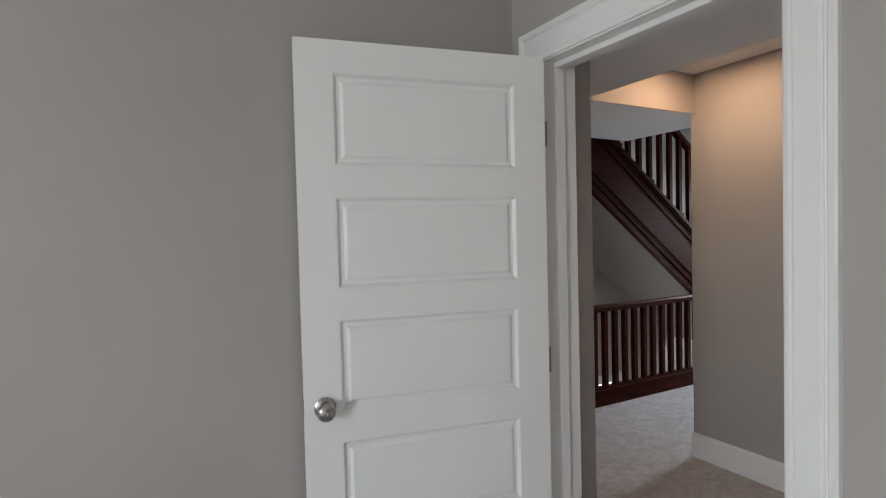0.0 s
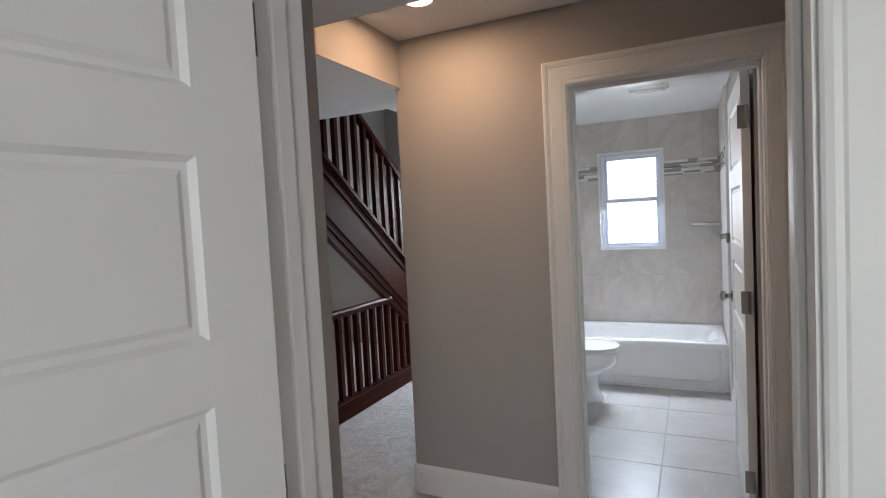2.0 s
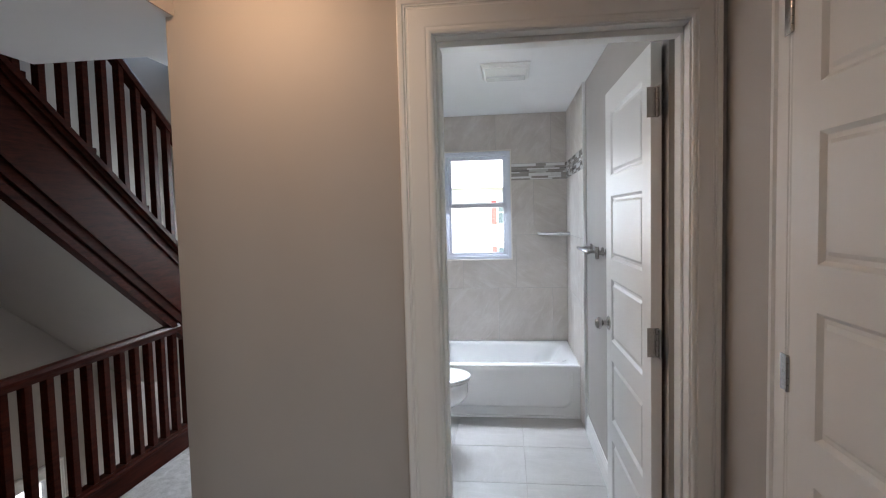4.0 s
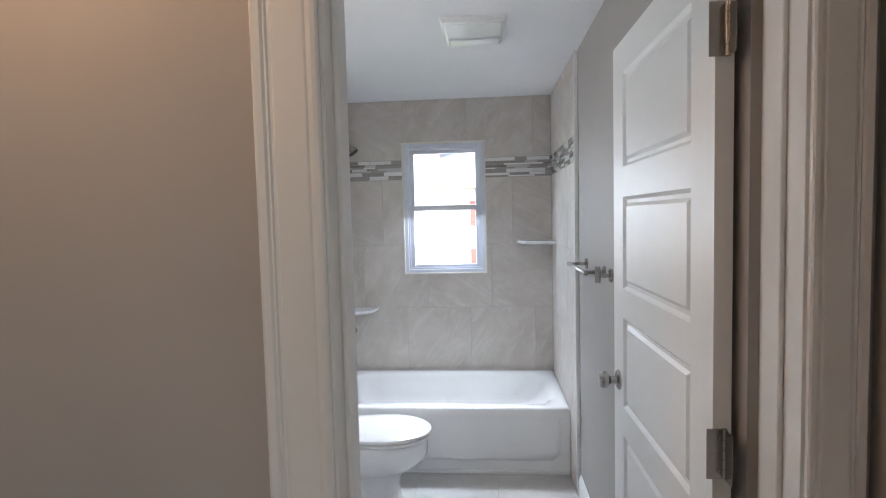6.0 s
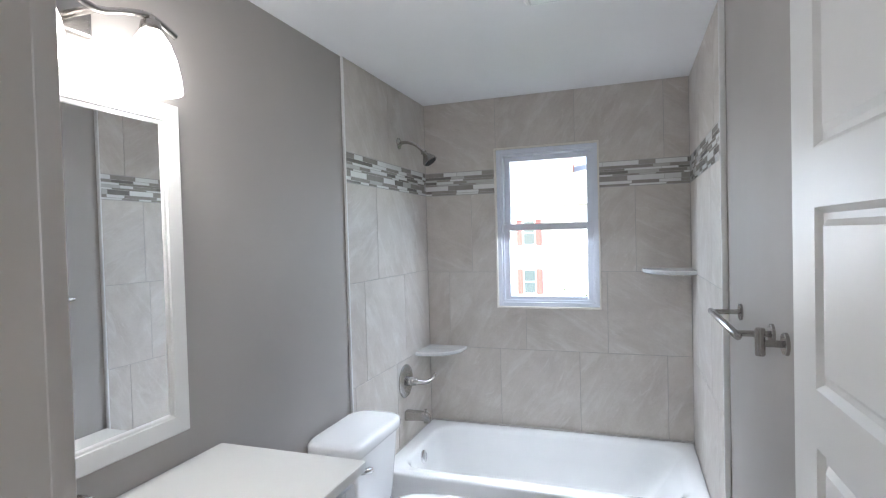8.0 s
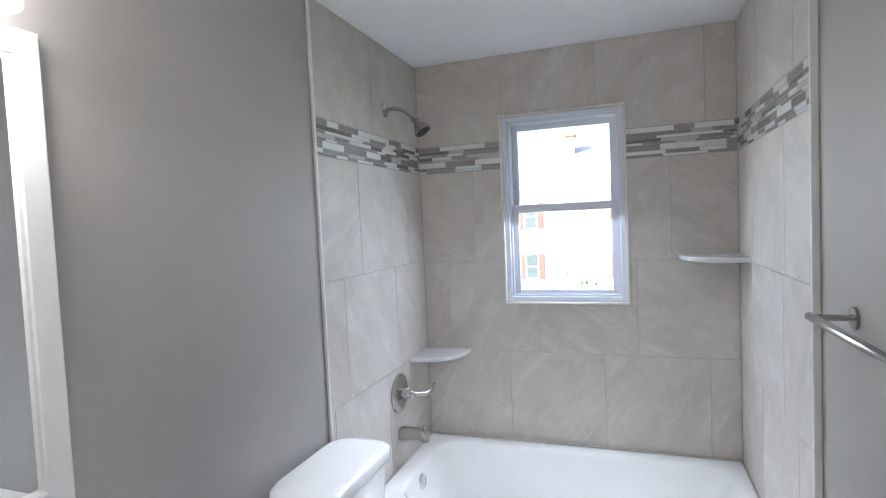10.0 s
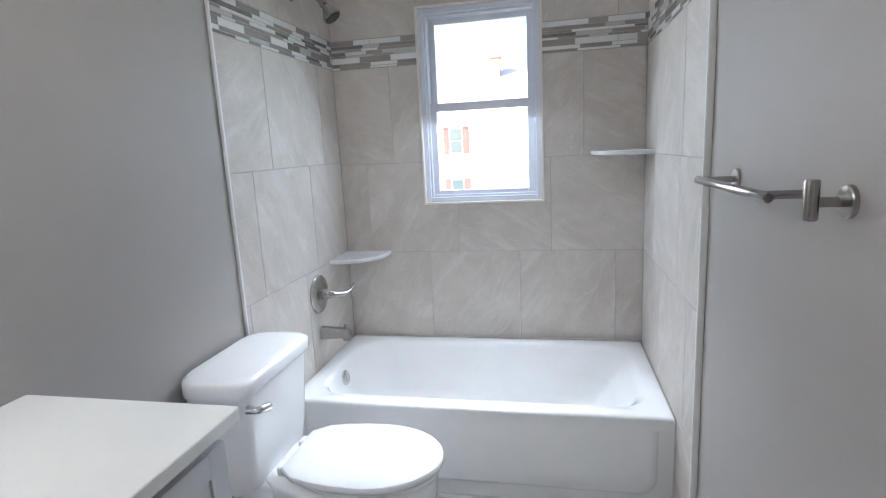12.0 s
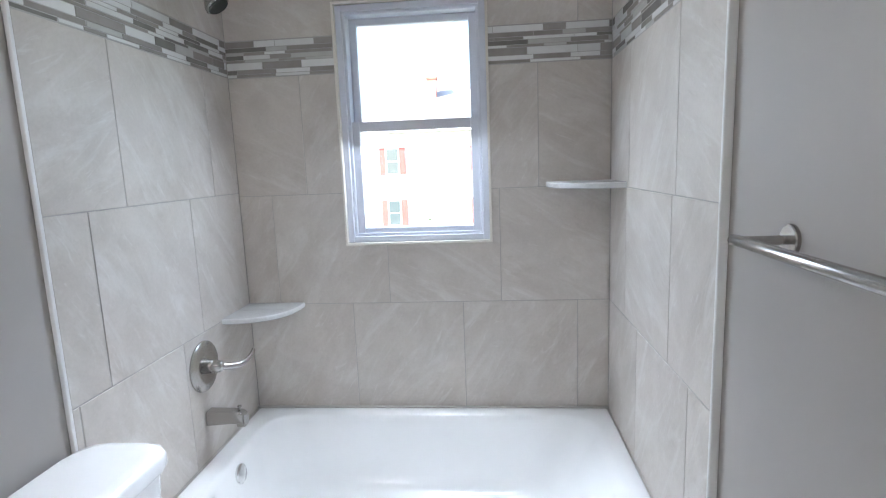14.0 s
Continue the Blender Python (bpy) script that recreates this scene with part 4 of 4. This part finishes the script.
light = thing("vanity_light", (3.745, MY, 2.06), "two-light nickel vanity fixture with lit frosted shades", "wall light")
part("back_plate", NW.box(3.685, 2.03, 3.805, 2.11, 0.0, 0.02, 0.008), NICKEL, light)
wave = [(3.53, 2.080), (3.60, 2.102), (3.67, 2.088), (3.745, 2.066), (3.82, 2.088), (3.89, 2.102), (3.965, 2.078)]
part("arm", tube(bend([(x, MY - 0.105, z) for x, z in wave], 5), 0.0085, 10), NICKEL, light, smooth=60)
part("stem", tube([(3.745, MY - 0.01, 2.068), (3.745, MY - 0.105, 2.066)], 0.009, 10), NICKEL, light, smooth=60)
for x in (3.60, 3.89):
    part("socket", lathe((x, MY - 0.105, 2.102), (0, 0, -1), [(0, 0), (0, 0.012), (0.008, 0.016), (0.012, 0.022), (0.030, 0.026), (0.034, 0.024), (0.034, 0)], 20), NICKEL, light, smooth=40)
    shade_ob = part("shade", lathe((x, MY - 0.105, 2.068), (0, 0, -1), [(0, 0.018), (0.004, 0.026), (0.03, 0.042), (0.07, 0.056), (0.11, 0.064), (0.150, 0.067), (0.150, 0.063), (0.11, 0.060), (0.07, 0.052), (0.03, 0.038), (0.006, 0.022)], 28), SHADEGLASS, light, "glowing frosted glass shade", 60)
    shade_ob.visible_shadow = False
    bulb("vanity_bulb", (x, MY - 0.105, 1.975), 0.21, (0.95, 0.94, 1.0), 0.03)

# ---- ceiling fan grille ----
fan = thing("exhaust_fan", (4.60, 1.805, BATH_Z), "white exhaust fan with light lens, unlit", "exhaust fan")
frame_rings = [[(4.60 + sx * (0.165 - e), 1.805 + sy * (0.142 - e), BATH_Z - h) for sx, sy in ((-1, -1), (1, -1), (1, 1), (-1, 1))] for e, h in ((0.0, 0.0), (0.0, 0.006), (0.012, 0.020), (0.016, 0.021))]
part("housing", loft(frame_rings), PLASTIC, fan)
for i in range(13):
    x = 4.470 + i * 0.0125
    part("slat", boxed(x, 1.685, BATH_Z - 0.0245, x + 0.007, 1.925, BATH_Z - 0.0205), PLASTIC, fan)
lens = loft([[(4.69 + sx * a_, 1.805 + sy * b_, BATH_Z - h) for sx, sy in ((-1, -1), (1, -1), (1, 1), (-1, 1))] for a_, b_, h in ((0.048, 0.118, 0.020), (0.048, 0.118, 0.027), (0.040, 0.110, 0.032))])
part("light_lens", lens, gloss("satin_lens_plastic", (0.82, 0.83, 0.84), 0.15), fan, "satin plastic light lens")

# ---- outdoors ----
solo("ground", boxed(-60, -60, -3.2, 80, 60, -3.0), paint("lawn", (0.07, 0.11, 0.04), 0.9, 0.3, 0.6, 20.0), "green lawn round the house", "ground", "structure")
# bright ground added behind the house so the lower window shows white
solo("pavement", boxed(1.0, 5.06, -3.02, 22.0, 30.0, -2.985), paint("whitening_slab", (0.62, 0.61, 0.59), 0.85, 0.08, 0.4), "pale slab added to whiten the view through the lower window", "pavement", "structure")
SIDING = paint("white_siding", (0.80, 0.80, 0.78), 0.5, 0.04)
RED = paint("red_shutter_paint", (0.45, 0.10, 0.09), 0.45, 0.1)
BRICK = paint("red_brick", (0.42, 0.18, 0.14), 0.85, 0.2)
ROOF = paint("pale_roof_shingle", (0.48, 0.47, 0.46), 0.9, 0.15)
house = thing("neighbour_house", (27.5, 3.0, -3.0), "white sided house with red shutters and a chimney", "house")
HX = 24.0
part("wall", boxed(HX, -9.0, -3.0, HX + 7, 13.0, 2.75), SIDING, house)
for k in range(28):
    z = -3.0 + 0.205 * k
    part("siding_board", loft([[(HX - 0.022, y, z), (HX, y, z), (HX, y, z + 0.2), (HX - 0.004, y, z + 0.2)] for y in (-9.0, 13.0)]), SIDING, house)
part("roof", loft([[(HX - 0.5, y, 2.65), (HX + 3.5, y, 4.6), (HX + 7.5, y, 2.65)] for y in (-9.4, 13.4)]), ROOF, house)
stack = part("chimney", boxed(HX + 2.6, 3.85, 3.6, HX + 3.1, 4.22, 4.95), BRICK, house, "red brick chimney")
part("chimney_cap", boxed(HX + 2.55, 3.80, 4.95, HX + 3.15, 4.27, 5.05), BRICK, stack)
PANE_DARK = gloss("dark_pane", (0.10, 0.13, 0.14), 0.05)
for cy in (5.36, 1.94, -1.5, 8.8):
    for cz in (1.62, -0.32):
        w = part("window", boxed(HX - 0.06, cy - 0.26, cz - 0.50, HX, cy + 0.26, cz + 0.50), WHITE, house)
        part("pane", boxed(HX - 0.07, cy - 0.21, cz - 0.45, HX - 0.06, cy + 0.21, cz - 0.02), PANE_DARK, w)
        part("pane", boxed(HX - 0.07, cy - 0.21, cz + 0.02, HX - 0.06, cy + 0.21, cz + 0.45), PANE_DARK, w)
        for sgn in (-1, 1):
            part("shutter", boxed(HX - 0.05, cy + sgn * 0.38 - 0.11, cz - 0.5, HX, cy + sgn * 0.38 + 0.11, cz + 0.5), RED, w, "red louvred shutter")
rnd = random.Random(8)
leaves = bmesh.new()
for k in range(420):
    c = Vector((22.6 + rnd.gauss(0, 0.35), 3.0 + rnd.gauss(0, 0.45), -2.9 + abs(rnd.gauss(1.2, 0.55))))
    m = Matrix.Translation(c) @ Euler((rnd.uniform(0, 6), rnd.uniform(0, 6), rnd.uniform(0, 6))).to_matrix().to_4x4()
    q = [m @ Vector(p) for p in ((-0.09, 0, 0), (0, -0.05, 0.01), (0.09, 0, 0), (0, 0.05, 0.01))]
    leaves.faces.new([leaves.verts.new(p) for p in q])
bush = thing("bush", (22.6, 3.0, -3.0), "leafy green bush in front of the white house", "bush")
part("foliage", leaves, paint("bush_leaf", (0.08, 0.14, 0.05), 0.6, 0.3), bush)
part("stem", tube([(22.6, 3.0, -3.0), (22.62, 3.02, -2.2), (22.6, 3.0, -1.5)], [0.05, 0.04, 0.02], 8), WOOD, bush)

# ---- tiles ----


def tile_mesh(plane, u0, z0, u1, z1, depth, hole=None, edge=0.0012):
    """One tile as a thin slab with eased edges, cut round an opening where it meets one."""
    bm = bmesh.new()
    if not hole or u1 <= hole[0] or u0 >= hole[2] or z1 <= hole[1] or z0 >= hole[3]:
        loft([[plane(u, z, d) for u, z in ((u0 + e, z0 + e), (u1 - e, z0 + e), (u1 - e, z1 - e), (u0 + e, z1 - e))] for d, e in ((0.0, 0.0), (depth - edge, 0.0), (depth, edge))], cap=(False, True), bm=bm)
        return bm
    us = sorted({u0, u1, *(h for h in (hole[0], hole[2]) if u0 < h < u1)})
    zs = sorted({z0, z1, *(h for h in (hole[1], hole[3]) if z0 < h < z1)})
    verts = {}
    for a, b in zip(us, us[1:]):
        for c, d in zip(zs, zs[1:]):
            if hole[0] <= a and b <= hole[2] and hole[1] <= c and d <= hole[3]:
                continue
            quad = []
            for u, z in ((a, c), (b, c), (b, d), (a, d)):
                if (u, z) not in verts:
                    verts[u, z] = bm.verts.new(plane(u, z, depth))
                quad.append(verts[u, z])
            bm.faces.new(quad)
    if not bm.faces:
        return None
    r = bmesh.ops.extrude_face_region(bm, geom=list(bm.faces))
    away = plane(0, 0, 0) - plane(0, 0, depth)
    bmesh.ops.translate(bm, verts=[v for v in r["geom"] if isinstance(v, bmesh.types.BMVert)], vec=away)
    return bm


def tiles(parent, plane, rows, lo, hi, hole=None, gap=0.003, depth=0.010):
    for z0, z1, cuts in rows:
        us = sorted([lo, *[c for c in cuts if lo + 0.01 < c < hi - 0.01], hi])
        for a, b in zip(us, us[1:]):
            bm = tile_mesh(plane, a + gap / 2, z0 + gap / 2, b - gap / 2, z1 - gap / 2, depth, hole)
            if bm:
                part("tile", bm, TILE, parent)


def mosaic(parent, plane, lo, hi, z0, z1, seed, hole=None):
    rnd = random.Random(seed)
    heights = (0.012, 0.0175, 0.029, 0.0105, 0.0175, 0.0125, 0.0175, 0.0255)
    k = (z1 - z0) / sum(heights)
    z = z0
    for i, h in enumerate(heights):
        h *= k
        u = lo - rnd.uniform(0, 0.10)
        pale = rnd.random() < 0.5
        while u < hi:
            w = rnd.choice((0.085, 0.11, 0.14, 0.16, 0.19))
            pale = not pale if rnd.random() < 0.85 else pale
            a, b = max(u, lo), min(u + w, hi)
            if b - a > 0.008:
                bm = tile_mesh(plane, a + 0.001, z + 0.001, b - 0.001, z + h - 0.001, 0.0085 + rnd.uniform(0, 0.002), hole, 0.0008)
                if bm:
                    part("mosaic_strip", bm, MOSAIC_PALE if pale else MOSAIC_DARK, parent)
            u += w
        z += h


BED = 0.008
WINDOW_HOLE = (W0, Z0, W1, Z1)
for nm, pl, lo, hi, rows, hole, seed in (
    ("tile_surround_east", EAST, RIGHT, LEFT, [(RIM, 0.861, (2.357, 1.892, 1.426)), (0.861, 1.323, (2.671, 2.197, 1.734)), (1.323, 1.796, (2.518, 2.048, 1.578)), (1.938, BATH_Z, (2.359, 1.897, 1.427))], WINDOW_HOLE, 3),
    ("tile_surround_north", NORTH, TILE_END, BACK, [(0.0, RIM, (5.218,)), (RIM, 0.860, (5.03, 5.495)), (0.860, 1.338, (5.149, 5.628)), (1.338, 1.800, (5.303, 5.804)), (1.940, BATH_Z, (5.467,))], None, 4),
    ("tile_surround_south", SOUTH, TILE_END, BACK, [(0.0, RIM, (5.218,)), (RIM, 0.861, (5.141, 5.60)), (0.861, 1.323, (5.294, 5.76)), (1.323, 1.796, (5.268, 5.73)), (1.938, BATH_Z, (5.154, 5.62))], None, 5),
):
    bed = bmesh.new()
    if hole:
        for u0, z0, u1, z1 in ((lo, RIM, hole[0], BATH_Z), (hole[2], RIM, hi, BATH_Z), (hole[0], RIM, hole[2], hole[1]), (hole[0], hole[3], hole[2], BATH_Z)):
            pl.box(u0, z0, u1, z1, 0.0, 0.0082, bm=bed)
    else:
        pl.box(lo, 0.0, hi, BATH_Z, -0.008 if pl is SOUTH else 0.0, 0.0082, bm=bed)
    surround = solo(nm, bed, GROUT, "greige marbled wall tiles with a mosaic band", "wall tile", "structure")
    tiles(surround, pl, rows, lo, hi, hole)
    mosaic(surround, pl, lo, hi, rows[-2][1] + 0.002, rows[-1][0] - 0.002, seed, hole)

# floor tiles
FX = [3.065, 3.295, 3.772, 4.249, 4.726, 5.203, 5.24]
FY = [1.29, 1.728, 2.185, 2.642, 2.825]
for x0, x1 in zip(FX, FX[1:]):
    for y0, y1 in zip(FY, FY[1:]):
        g = 0.0018
        e = 0.0012
        part("tile", loft([rows_ for rows_ in ([(x, y, z) for x, y in ((x0 + g + q, y0 + g + q), (x1 - g - q, y0 + g + q), (x1 - g - q, y1 - g - q), (x0 + g + q, y1 - g - q))] for z, q in ((-0.006, 0.0), (-0.001, 0.0), (0.0, e)))], cap=(False, True)), FLOORTILE, floor_bath)
